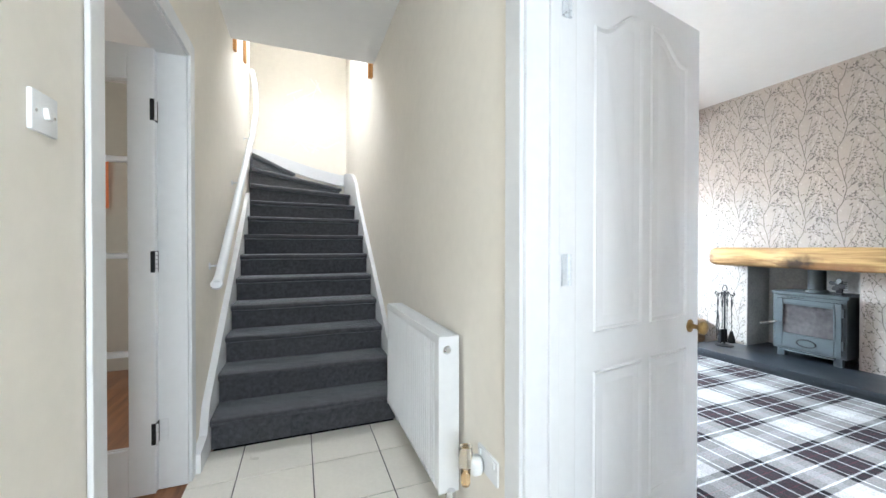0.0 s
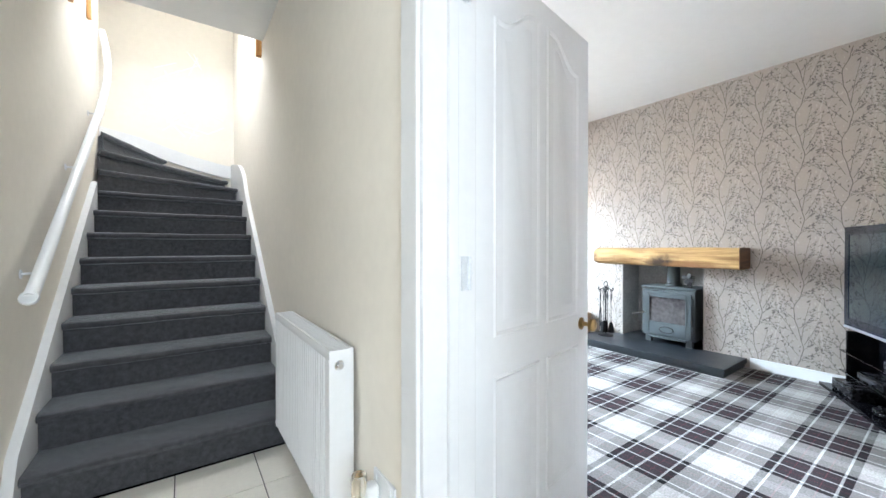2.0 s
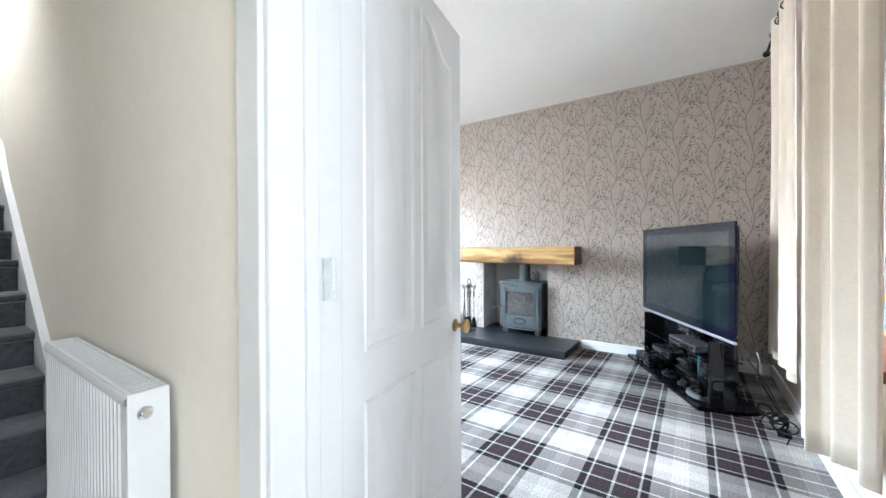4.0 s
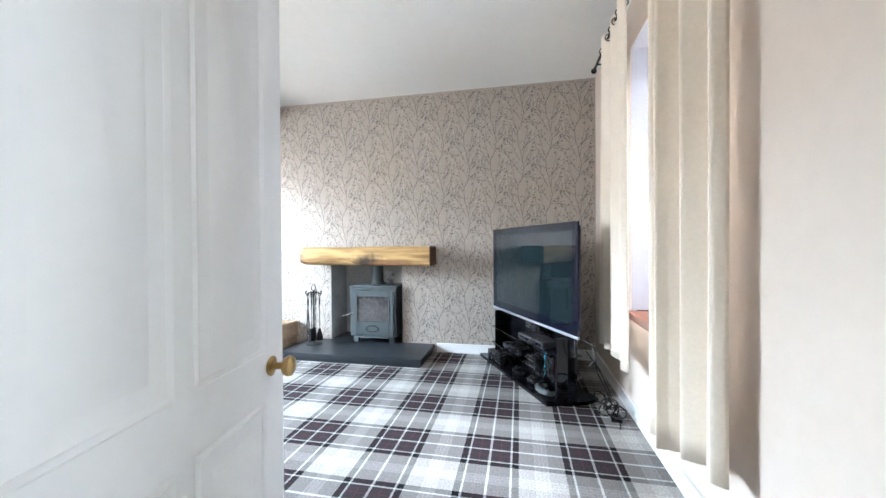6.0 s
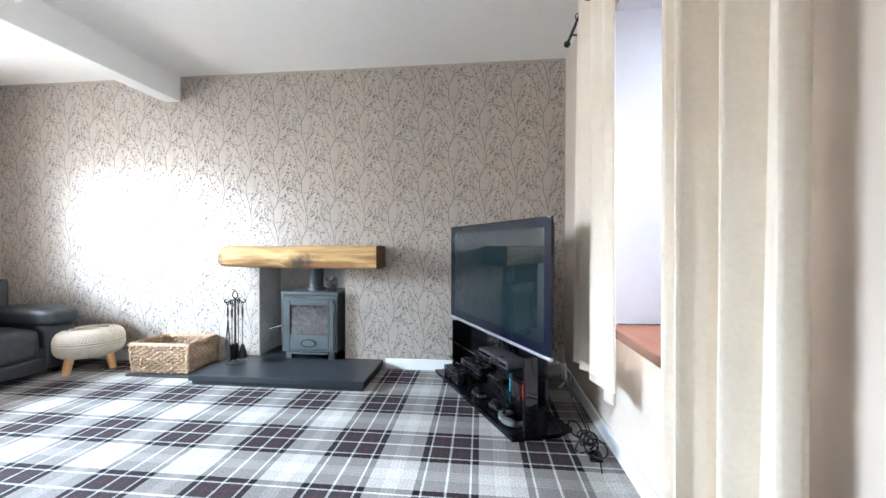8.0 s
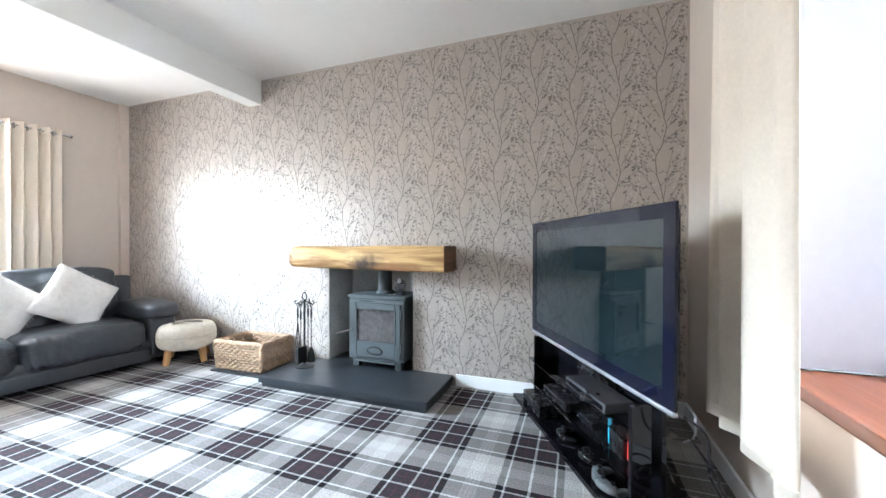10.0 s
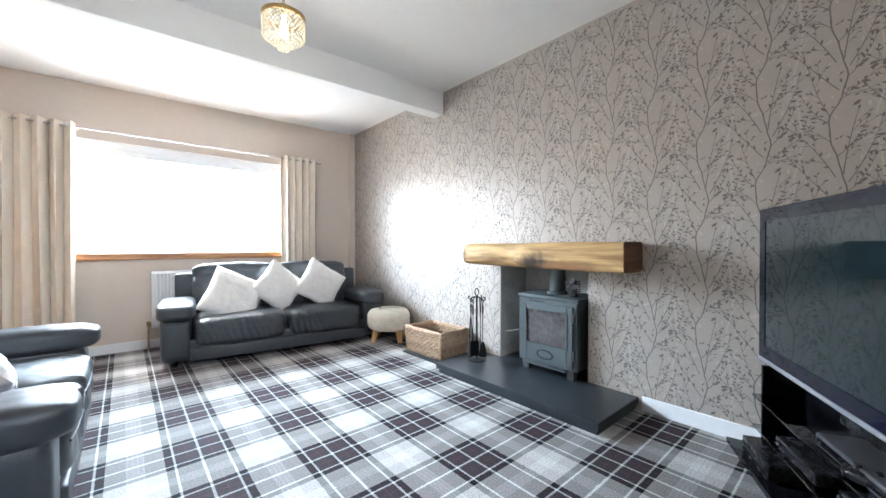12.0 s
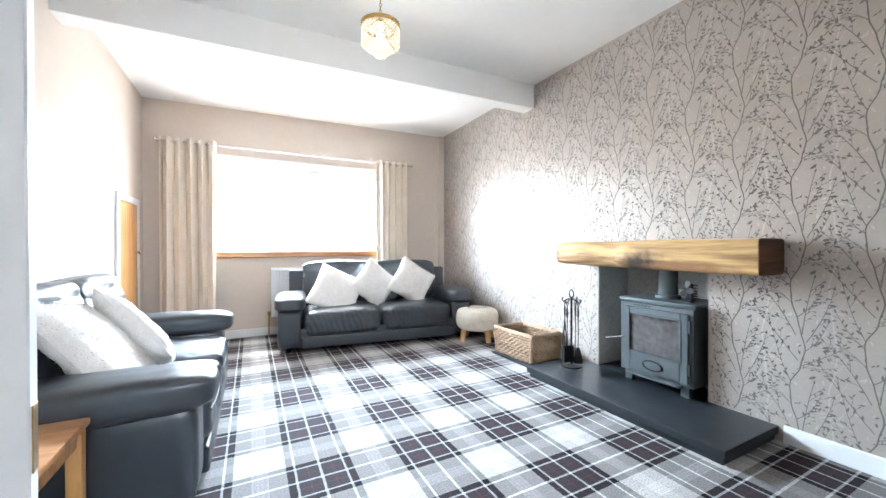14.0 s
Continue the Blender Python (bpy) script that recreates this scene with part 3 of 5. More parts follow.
gd = thing("door_2", pose(DW_X + 0.010, DW_N - 0.026, 0.008), "white glazed panel door standing open to the side room", "door")
tagged(gd, kind="structure")
GW, GH, SW = 0.76, 2.085, 0.103
part("door_leaf", boxes([(-SW, 0, -0.04, 0.0, 0, GH), (-GW, -GW + SW, -0.04, 0.0, 0, GH), (-GW + SW, -SW, -0.04, 0.0, 0, 0.222)], 0.004), WHITE, gd, smooth=False)
head = [(-GW + SW, 1.86), (-GW + SW, GH), (-SW, GH), (-SW, 1.93)] + [(-SW + (-GW + 2 * SW) * f, 1.93 - 0.07 * (0.5 - 0.5 * math.cos(2 * math.pi * min(f * 1.4, 1) / 2))) for f in (k / 16 for k in range(1, 16))]
part("head_rail", loft([[(x, y, z) for x, z in head] for y in (-0.040, 0.0)]), WHITE, gd, "shaped top rail", smooth=False)
bars = (0.222, 0.664, 1.119, 1.562, 1.95)
for i, (a, b) in enumerate(zip(bars, bars[1:])):
    if i:
        part("glazing_bar", box(-GW + SW, -SW, -0.036, -0.004, a - 0.013, a + 0.013, 0.004), WHITE, gd)
    part("glass_pane", box(-GW + SW, -SW, -0.022, -0.018, a + (0.013 if i else 0.0), b - 0.013), CLEAR, gd, "clear glass pane", smooth=False)
for z in (0.28, 1.09, 1.80):
    part("hinge", boxes([(-0.016, 0.004, -0.0425, -0.003, z - 0.05, z + 0.05)]), IRON, gd, "dark steel hinge leaf", smooth=False)
    b = boxes([(0.010, 0.040, -0.003, 0.0, z - 0.05, z + 0.05)])
    for k in range(5):
        add_tube(b, [(0.008, -0.044, z - 0.05 + 0.02 * k + 0.001), (0.008, -0.044, z - 0.032 + 0.02 * k)], 0.0055, 8)
    for dx in (0.018, 0.031):
        for dz in (-0.033, 0.0, 0.033):
            add_tube(b, [(dx, -0.003, z + dz), (dx, -0.005, z + dz)], 0.0035, 8)
    part("hinge", b, TRIM, gd, "white painted hinge leaf")

# ---- stairs ----
stairs = thing("staircase", pose(0, 2.475, 0), "staircase with charcoal carpet and white strings, turning at the top", "stairs")
tagged(stairs, kind="structure")
RISE, GO = 0.183, 0.2315
XL, XR = -0.390, 0.690
noses = [((XL, GO * k), (XR, GO * k)) for k in range(7)]
noses += [((XL, 1.64), (XR, 1.68)), ((XL, 1.86), (XR, 1.97)), ((XL, 1.90), (XR, 2.41)), ((XL, 1.96), (0.66, 3.14)), ((XL, 2.08), (0.03, 3.145)), ((XL, 2.17), (XL, 3.145))]


def tread(k):
    """One carpeted step with a rounded nosing that overhangs its riser."""
    (l, r), (l2, r2) = noses[k], noses[k + 1]
    h = RISE * (k + 1)
    low = max(0.0, h - 0.40)
    l, r, l2, r2 = (Vector((p[0], p[1], 0)) for p in (l, r, l2, r2))
    d = (r - l).normalized()
    back = Vector((-d.y, d.x, 0))
    prof = [(0.034, low), (0.034, h - 0.048), (0.006, h - 0.040), (-0.003, h - 0.020), (0.001, h - 0.007), (0.014, h)]
    bm = bmesh.new()
    n = 24
    cols = []
    for i in range(n + 1):
        f = i / n
        p, q = l.lerp(r, f), l2.lerp(r2, f)
        sag = 0.0015 * math.sin(9 * f + k) + 0.001 * math.sin(31 * f + 2 * k)
        col = [bm.verts.new((p + back * s) + Vector((0, 0, z + sag * (z > low)))) for s, z in prof]
        col.append(bm.verts.new(q + (q - p).normalized() * 0.045 + Vector((0, 0, h))) if (q - p).length > 1e-4 else bm.verts.new(q + Vector((0, 0, h))))
        col.append(bm.verts.new(q + Vector((0, 0, low))))
        cols.append(col)
    for a, b in zip(cols, cols[1:]):
        for j in range(len(a)):
            bm.faces.new((a[j], b[j], b[(j + 1) % len(a)], a[(j + 1) % len(a)]))
    bm.faces.new(cols[0])
    bm.faces.new(cols[-1][::-1])
    return bm


for k in range(12):
    part("step", tread(k), STAIR, stairs, "charcoal carpeted step")


def string_board(name, x0, x1, line, depth):
    """A white string board: its top edge follows line (y, z), its lower edge runs depth below."""
    bm = bmesh.new()
    rings = []
    for y, z in line:
        lo = max(z - depth, 0.0)
        rings.append([bm.verts.new(p) for p in ((x0, y, lo), (x1, y, lo), (x1, y, z), (x0, y, z))])
    for a, b in zip(rings, rings[1:]):
        for j in range(4):
            bm.faces.new((a[j], a[(j + 1) % 4], b[(j + 1) % 4], b[j]))
    bm.faces.new(rings[0])
    bm.faces.new(rings[-1][::-1])
    return part(name, bm, TRIM, stairs, "white painted string board")


slope = RISE / GO
string_board("string_board", HALL_W + 0.001, XL, [(-0.20, 0.10), (-0.06, 0.13), (0.0, 0.27), (0.02, 0.29)] + [(0.02 + i * 0.2, 0.29 + i * 0.2 * slope) for i in range(1, 10)], 0.5)
curve = [(0.0 + i * 0.2, 0.26 + i * 0.2 * slope) for i in range(0, 10)]
curve += [(2.0, 1.91), (2.2, 2.02), (2.4, 2.09), (2.8, 2.17), (3.145, 2.22)]
string_board("string_board", XR, HALL_E - 0.001, curve, 0.55)
part("skirting", loft([[(x, 3.12, z - 0.16), (x, 3.1458, z - 0.16), (x, 3.1458, z), (x, 3.12, z)] for x, z in ((0.71, 2.20), (0.62, 2.205), (0.3, 2.27), (0.05, 2.34), (-0.2, 2.42), (-0.6, 2.5))]), TRIM, stairs)

rail = thing("handrail", pose(0, 0, 0), "white painted round handrail on the stair wall", "handrail")
pts = [(-0.352, 2.475, 0.955), (-0.352, 2.535, 0.985)] + [(-0.352, 2.535 + i * 0.2, 0.985 + i * 0.2 * slope) for i in range(1, 9)]
pts += [(-0.35, 4.30, 2.42), (-0.345, 4.44, 2.60), (-0.35, 4.53, 2.78), (-0.37, 4.58, 2.95), (-0.40, 4.61, 3.1)]
part("rail", tube(pts, 0.026, 14), WHITE, rail)
part("rail_end", lathe([(0.0, -0.012), (0.030, -0.012), (0.034, 0.0), (0.030, 0.012), (0.0, 0.012)], 20, pose(-0.352, 2.475, 0.955, 60, 0, 0)), WHITE, rail)
for y in (2.69, 3.5, 4.2):
    z = 0.985 + (y - 2.535) * slope
    b = tube([(HALL_W, y, z - 0.06), (-0.38, y, z - 0.055), (-0.356, y, z - 0.02)], 0.006, 8)
    add_lathe(b, [(0.0, 0.0), (0.022, 0.0), (0.02, 0.004), (0.0, 0.005)], 16, pose(HALL_W, y, z - 0.06, 0, 90, 0))
    part("bracket", b, WHITE, rail)

# wooden ends of the landing balustrade at the stairwell edge
for nm, x0, x1, y, z0, z1 in (("newel_drop", HALL_E - 0.045, HALL_E - 0.002, 3.50, 2.74, 2.95), ("newel_drop", HALL_W + 0.002, HALL_W + 0.03, 3.55, 2.80, 3.05), ("newel_drop", HALL_W + 0.002, HALL_W + 0.03, 4.15, 2.98, 3.6)):
    tagged(finish(nm, box(x0, x1, y, y + 0.045, z0, z1, 0.006), OAK_Z, None, True), "varnished wooden drop of the landing balustrade", "newel")
# line art on the stair wall
LINE = material("white_line_paint", (0.93, 0.93, 0.90), 0.3, noise_scale=20, mix=0.02)
art = thing("wall_line_art", pose(0.34, BACK - 0.003, 2.90), "thin pale crossing line pattern on the wall", "wall decoration")
random.seed(7)
for i in range(26):
    a = random.choice((0.3, 0.9, -0.6, -1.1, 1.25)) + random.uniform(-0.12, 0.12)
    L = random.uniform(0.12, 0.42)
    c = (random.uniform(-0.34, 0.20), random.uniform(-0.38, 0.60))
    part("line", box(-L / 2, L / 2, -0.0015, 0.0015, -0.0045, 0.0045, mat=Matrix.Translation((c[0], 0, c[1])) @ Matrix.Rotation(a, 4, "Y")), LINE, art, smooth=False)

# ---- windows ----
def window(name, x0, x1, y, z0, z1, label, mullions=()):
    w = tagged(thing(name, pose((x0 + x1) / 2, y, z0), label, "window"), kind="structure")
    a = (x1 - x0) / 2
    h = z1 - z0
    part("window_frame", boxes([(-a, -a + 0.055, -0.03, 0.03, 0, h), (a - 0.055, a, -0.03, 0.03, 0, h), (-a + 0.055, a - 0.055, -0.03, 0.03, 0, 0.055), (-a + 0.055, a - 0.055, -0.03, 0.03, h - 0.055, h)], 0.006), UPVC, w, smooth=False)
    xs = [-a + 0.055] + list(mullions) + [a - 0.055]
    for m in mullions:
        part("mullion", box(m - 0.03, m + 0.03, -0.028, 0.028, 0.055, h - 0.055, 0.006), UPVC, w, smooth=False)
    for l, r in zip(xs, xs[1:]):
        p = part("pane", box(l, r, -0.004, 0.004, 0.055, h - 0.055), CLEAR, w, smooth=False)
        p.visible_shadow = False
    return w


window("window_1", NW0, NW1, 5.80, NZ0, NZ1, "wide white framed picture window, very bright outside")
window("window_2", SW0 + 0.004, SW1 - 0.004, -0.90, SZ0, SZ1 - 0.004, "white framed window in a deep reveal")
structure("window_sill_north", box(NW0 - 0.0, NW1 + 0.0, NORTH - 0.035, 5.77, NZ0 - 0.075, NZ0, 0.008), OAK_X, "varnished light wooden window sill", "window sill")
structure("window_sill_south", box(SW0 - 0.0, SW1 + 0.0, -0.87, SOUTH + 0.035, SZ0 - 0.035, SZ0 + 0.012, 0.008), MAHOG, "polished reddish brown wooden window sill", "window sill")
structure("window_reveal_north", boxes([(NW0 + 0.0005, NW0 + 0.004, NORTH - 0.003, 5.77, NZ0, NZ1 - 0.004), (NW1 - 0.004, NW1 - 0.0005, NORTH - 0.003, 5.77, NZ0, NZ1 - 0.004), (NW0 + 0.0005, NW1 - 0.0005, NORTH - 0.003, 5.77, NZ1 - 0.004, NZ1 - 0.0005)]), CEIL, "white painted window reveal", "window reveal")
structure("blind_head", boxes([(NW0 + 0.01, NW1 - 0.01, 5.60, 5.66, NZ1 - 0.075, NZ1 - 0.004), (NW0 + 0.02, NW1 - 0.02, 5.615, 5.63, NZ1 - 0.14, NZ1 - 0.075)], 0.006), UPVC, "white rolled up window blind", "blind")
window("window_3", -2.3, -1.60, 4.45, 1.1, 2.25, "small white window of the side room")
tagged(finish("roller_blind", boxes([(-2.28, -1.565, 4.372, 4.376, 1.52, 1.97)]), material("orange_blind_cloth", (0.75, 0.24, 0.10), 0.8, noise_scale=20, mix=0.05)), "orange roller blind half drawn down", "blind")


def curtain(name, x0, x1, y, z0, z1, folds, depth, label, seed, ring_mat, turn=0):
    """A hanging curtain with pleats that loosen towards the hem, gathered at a heading."""
    rnd = random.Random(seed)
    t = thing(name, pose((x0 + x1) / 2, y, z0, 0, 0, turn), label, "curtain")
    a, h = (x1 - x0) / 2, z1 - z0
    ph = [rnd.uniform(-0.5, 0.5) for _ in range(folds + 2)]
    am = [rnd.uniform(0.6, 1.25) for _ in range(folds + 2)]
    nx, nz = folds * 20, 24
    bm = bmesh.new()
    grid = []
    for j in range(nz + 1):
        v = j / nz
        row = []
        for i in range(nx + 1):
            u = i / nx
            f = u * folds
            k = int(f)
            s = f - k
            amp = am[k] * (1 - s) + am[min(k + 1, folds)] * s
            wave = math.sin(2 * math.pi * (f + 0.12 * ph[k] * (1 - v)))
            yy = depth * amp * wave * (0.75 + 0.25 * v) + 0.012 * (1 - v) * math.sin(3.1 * f + seed)
            xx = -a + 2 * a * u + 0.12 * depth * math.sin(4 * math.pi * f) * (1 - 0.3 * v) + 0.012 * (1 - v) * math.sin(1.7 * f + seed)
            zz = h * v + (0.012 * math.sin(2.3 * f + seed) * (1 - v) if j == 0 else 0)
            row.append(bm.verts.new((xx, yy, zz)))
        grid.append(row)
    for r0, r1 in zip(grid, grid[1:]):
        for i in range(nx):
            bm.faces.new((r0[i], r0[i + 1], r1[i + 1], r1[i]))
    cloth = part("cloth", bm, CURTAIN, t)
    sol = cloth.modifiers.new("thickness", "SOLIDIFY")
    sol.thickness = 0.004
    hem = bmesh.new()
    add_tube(hem, [grid_co + Vector((0, 0, 0)) for grid_co in [Vector((-a + 2 * a * i / nx + 0.12 * depth * math.sin(4 * math.pi * i / nx * folds) + 0.012 * math.sin(1.7 * i / nx * folds + seed), depth * (am[int(i / nx * folds)]) * math.sin(2 * math.pi * (i / nx * folds + 0.12 * ph[int(i / nx * folds)])) * 0.75 + 0.012 * math.sin(3.1 * i / nx * folds + seed), 0.05)) for i in range(0, nx, 2)]], 0.0035, 5)
    part("hem", hem, CURTAIN, t)
    for k in range(max(folds * 2, 7)):
        px = -a + 2 * a * (k + 0.5) / max(folds * 2, 7)
        part("eyelet", tube([(px, 0.024 * math.cos(b), h - 0.045 + 0.024 * math.sin(b)) for b in (2 * math.pi * q / 14 for q in range(14))], 0.004, 6, True), ring_mat, t, "metal eyelet ring")
    return t


def curtain_rod(name, x0, x1, y, z, wall_y, mat):
    t = thing(name, pose((x0 + x1) / 2, y, z), "slim metal curtain pole with ball ends", "curtain pole")
    a = (x1 - x0) / 2
    part("pole", tube([(-a, 0, 0), (a, 0, 0)], 0.010, 12), mat, t)
    for s in (-1, 1):
        part("finial", lathe([(0, -0.025), (0.012, -0.024), (0.013, -0.012), (0.020, -0.006), (0.024, 0.004), (0.020, 0.015), (0, 0.022)], 18, pose(s * (a + 0.02), 0, 0, 0, 90 * s, 0)), mat, t)
        b = tube([(s * (a - 0.10), 0, -0.006), (s * (a - 0.10), (wall_y - y) * 0.9, -0.006)], 0.006, 8)
        add_lathe(b, [(0, 0), (0.022, 0), (0.02, 0.006), (0, 0.007)], 16, pose(s * (a - 0.10), (wall_y - y), -0.006, 90 if wall_y > y else -90, 0, 0))
        part("bracket", b, mat, t)
    return t


curtain_rod("curtain_pole", 1.06, 4.07, 5.475, 2.315, NORTH, STEEL)
curtain("curtain", 1.07, 1.615, 5.475, 0.22, 2.355, 5, 0.062, "cream full length curtain hanging open beside the window", 3, STEEL)
curtain("curtain", 3.56, 4.03, 5.475, 0.22, 2.355, 5, 0.058, "cream full length curtain hanging behind the sofa", 8, STEEL)
curtain_rod("curtain_pole", 1.93, 4.0, -0.165, 2.63, SOUTH, IRON)
curtain("curtain", 3.075, 3.74, -0.165, 0.42, 2.67, 3, 0.036, "cream curtain hanging behind the television", 5, IRON)
curtain("curtain", 2.085, 2.455, -0.15, 0.36, 2.67, 3, 0.045, "cream curtain hanging near the doorway", 6, IRON, 22)


# ---- radiators ----
def radiator(name, length, height, depth, m, label):
    """A steel panel radiator, pressed flutes on its front; local x along the wall, front towards -y."""
    t = thing(name, m, label, "radiator")
    n = max(int(length / 0.033), 4)
    outline = []
    for i in range(n):
        x = -length / 2 + 0.03 + (length - 0.06) * i / n
        w = (length - 0.06) / n
        outline += [(x, 0.0), (x + 0.30 * w, 0.0), (x + 0.42 * w, 0.016), (x + 0.88 * w, 0.016)]
    outline = [(-length / 2, 0.004)] + outline + [(length / 2 - 0.03, 0.0), (length / 2, 0.004)]
    bm = bmesh.new()
    levels = [(0.0, 0.012), (0.03, 0.0), (0.045, 1.0), (height - 0.045, 1.0), (height - 0.03, 0.0), (height - 0.012, 0.0), (height - 0.004, 0.006)]
    rows = []
    for z, f in levels:
        rows.append([bm.verts.new((x, -depth / 2 + (y * f if f in (0.0, 1.0) else f), z)) for x, y in outline])
    for a, b in zip(rows, rows[1:]):
        for i in range(len(a) - 1):
            bm.faces.new((a[i], a[i + 1], b[i + 1], b[i]))
    part("front_panel", bm, TRIM, t)
    part("back_panel", box(-length / 2 + 0.01, length / 2 - 0.01, depth / 2 - 0.014, depth / 2, 0.005, height - 0.01, 0.004), TRIM, t)
    part("side_panel", box(-length / 2 - 0.004, -length / 2, -depth / 2 + 0.004, depth / 2 - 0.004, 0.004, height, 0.0015, 1), TRIM, t)
    part("side_panel", box(length / 2, length / 2 + 0.004, -depth / 2 + 0.004, depth / 2 - 0.004, 0.004, height, 0.0015, 1), TRIM, t)
    gr = boxes([(-length / 2, length / 2, -depth / 2 + 0.006, -depth / 2 + 0.016, height - 0.006, height), (-length / 2, length / 2, depth / 2 - 0.016, depth / 2 - 0.004, height - 0.006, height)])
    k = int(length / 0.02)
    for i in range(k):
        x = -length / 2 + (i + 0.5) * length / k
        add_box(gr, x - 0.005, x + 0.005, -depth / 2 + 0.016, depth / 2 - 0.016, height - 0.006, height - 0.002)
    part("top_grille", gr, TRIM, t, smooth=False)
    return t


hr = radiator("radiator", 0.94, 0.655, 0.10, pose(0.662, 1.945, 0.145, 0, 0, -90), "white double panel radiator on the hall wall")
end = 0.47
part("bleed_valve", lathe([(0, 0), (0.016, 0), (0.018, 0.006), (0.012, 0.012), (0.010, 0.018), (0, 0.018)], 18, pose(end + 0.004, -0.01, 0.60, 0, 90, 0)), STEEL, hr, "chrome bleed plug")
v = lathe([(0, 0), (0.011, 0), (0.011, 0.05), (0.017, 0.055), (0.019, 0.085), (0.016, 0.092), (0, 0.094)], 18, pose(end + 0.03, 0, -0.06, 0, 0, 0))
add_tube(v, [(end - 0.01, 0, -0.02), (end + 0.03, 0, -0.02)], 0.010, 10)
add_tube(v, [(end + 0.03, 0, -0.145), (end + 0.03, 0, -0.04)], 0.0075, 10)
part("valve", v, STEEL, hr, "chrome radiator valve with pipe")
for s in (-1, 1):
    part("wall_bracket", box(s * 0.3 - 0.02, s * 0.3 + 0.02, 0.048, 0.062, 0.05, 0.6), TRIM, hr, smooth=False)
nr = radiator("radiator", 1.40, 0.62, 0.09, pose(2.90, 5.515, 0.235), "white panel radiator under the window behind the sofa")
p = tube([(-0.73, 0, -0.235), (-0.73, 0, 0.02), (-0.70, 0, 0.035)], 0.0075, 8)
add_lathe(p, [(0, 0), (0.016, 0), (0.018, 0.05), (0, 0.055)], 14, pose(-0.73, 0, 0.02))
part("valve", p, BRASS, nr, "brass valve and copper pipe")

# light switch and socket
sw = thing("light_switch", pose(HALL_W, 1.115, 1.455, 0, 0, 90), "white plastic light switch on the hall wall", "light switch")
part("plate", box(-0.043, 0.043, -0.010, 0.0, -0.043, 0.043, 0.003), PLASTICW, sw)
part("rocker", box(-0.008, 0.008, -0.019, -0.009, -0.015, 0.010, 0.002, mat=Matrix.Rotation(radians(-8), 4, "X")), PLASTICW, sw)
for s in (-1, 1):
    part("screw", lathe([(0, 0), (0.004, 0), (0.004, 0.001), (0, 0.001)], 12, pose(s * 0.031, -0.010, 0, 90, 0, 0)), STEEL, sw)
so = thing("wall_socket", pose(HALL_E, 1.24, 0.385, 0, 0, -90), "white double socket on the hall wall", "socket")
part("plate", box(-0.074, 0.074, -0.010, 0.0, -0.043, 0.043, 0.003), PLASTICW, so)
for s in (-1, 1):
    part("rocker", box(s * 0.05 - 0.007, s * 0.05 + 0.007, -0.015, -0.009, 0.012, 0.034, 0.0015), PLASTICW, so)
af = thing("plug_in_freshener", pose(HALL_E - 0.010, 1.275, 0.38, 0, 0, -90), "white plug-in air freshener with a clear amber bottle", "air freshener")
part("plug_body", soft_block(0.055, 0.05, 0.07, 3.0, 6, m=pose(0, -0.026, -0.045)), PLASTICW, af)
part("bottle", lathe([(0, -0.085), (0.014, -0.085), (0.018, -0.075), (0.018, -0.03), (0.010, -0.02), (0, -0.02)], 20, pose(-0.012, -0.062, 0)), glass_material("amber_glass", (0.85, 0.62, 0.35)), af, "amber oil bottle")
part("cap", lathe([(0.024, -0.02), (0.026, 0.0), (0.026, 0.05), (0.022, 0.06), (0.0, 0.06)], 20, pose(-0.012, -0.062, 0)), glass_material("clear_plastic", (0.95, 0.9, 0.8), 0.1), af, "clear plastic collar")

# ---- fireplace ----
hearth = thing("hearth", pose(4.39, 2.13, 0), "black slate hearth slab in front of the stove", "hearth")
part("slab", boxes([(-0.305, EAST - 4.39, -0.755, 0.745, 0.038, 0.085)], 0.004), SLATE, hearth, smooth=False)
part("plinth", boxes([(-0.285, EAST - 4.39 - 0.002, -0.738, 0.728, 0.0, 0.038)], 0.002), SLATE, hearth, smooth=False)
part("inner_slab", box(EAST - 4.39 + 0.001, 5.055 - 4.39, REC_S - 2.13 + 0.007, REC_N - 2.13 - 0.007, 0.0, 0.084, 0.002), SLATE, hearth, smooth=False)
tagged(finish("hearth_slab", box(4.225, EAST - 0.002, 2.885, 3.60, 0.0, 0.016, 0.004), SLATE), "thin slate slab on the carpet beside the hearth", "slab")


def mantel():
    """A halved log: flat back, rounded bark-side front with a knot, sawn right end."""
    secs = []
    n = 46
    rnd = random.Random(4)
    for i in range(n + 1):
        f = i / n
        y = 2.875 - f * (2.875 - 1.357)
        tip = 1 - max(0, 1 - f / 0.06) ** 2.4 * 0.5
        knot = math.exp(-((f - 0.47) / 0.05) ** 2)
        dip = math.exp(-((f - 0.40) / 0.09) ** 2)
        r = []
        for k in range(28):
            a = 2 * math.pi * k / 28
            ca, sa = math.cos(a), math.sin(a)
            sq = min(max((f - 0.42) / 0.3, 0), 1)
            rnd_front = 0.62 - 0.44 * sq
            px = math.copysign(abs(ca) ** rnd_front, ca)
            pz = math.copysign(abs(sa) ** (0.42 - 0.22 * sq), sa)
            lump = 0.006 * noise.noise(Vector((ca * 1.6, sa * 1.6, y * 5))) + 0.012 * knot * max(0, -ca) - 0.016 * dip * max(0, -ca)
            half_z = (0.098 + 0.006 * f) * tip + lump * 0.6
            half_x = (0.150 + 0.004 * math.sin(5 * f)) * tip
            x = 4.52 + px * half_x - lump
            x = min(x, EAST - 0.002)
            r.append((x, y, 1.062 - 0.004 * dip + pz * half_z))
        secs.append(r)
    return loft(secs)


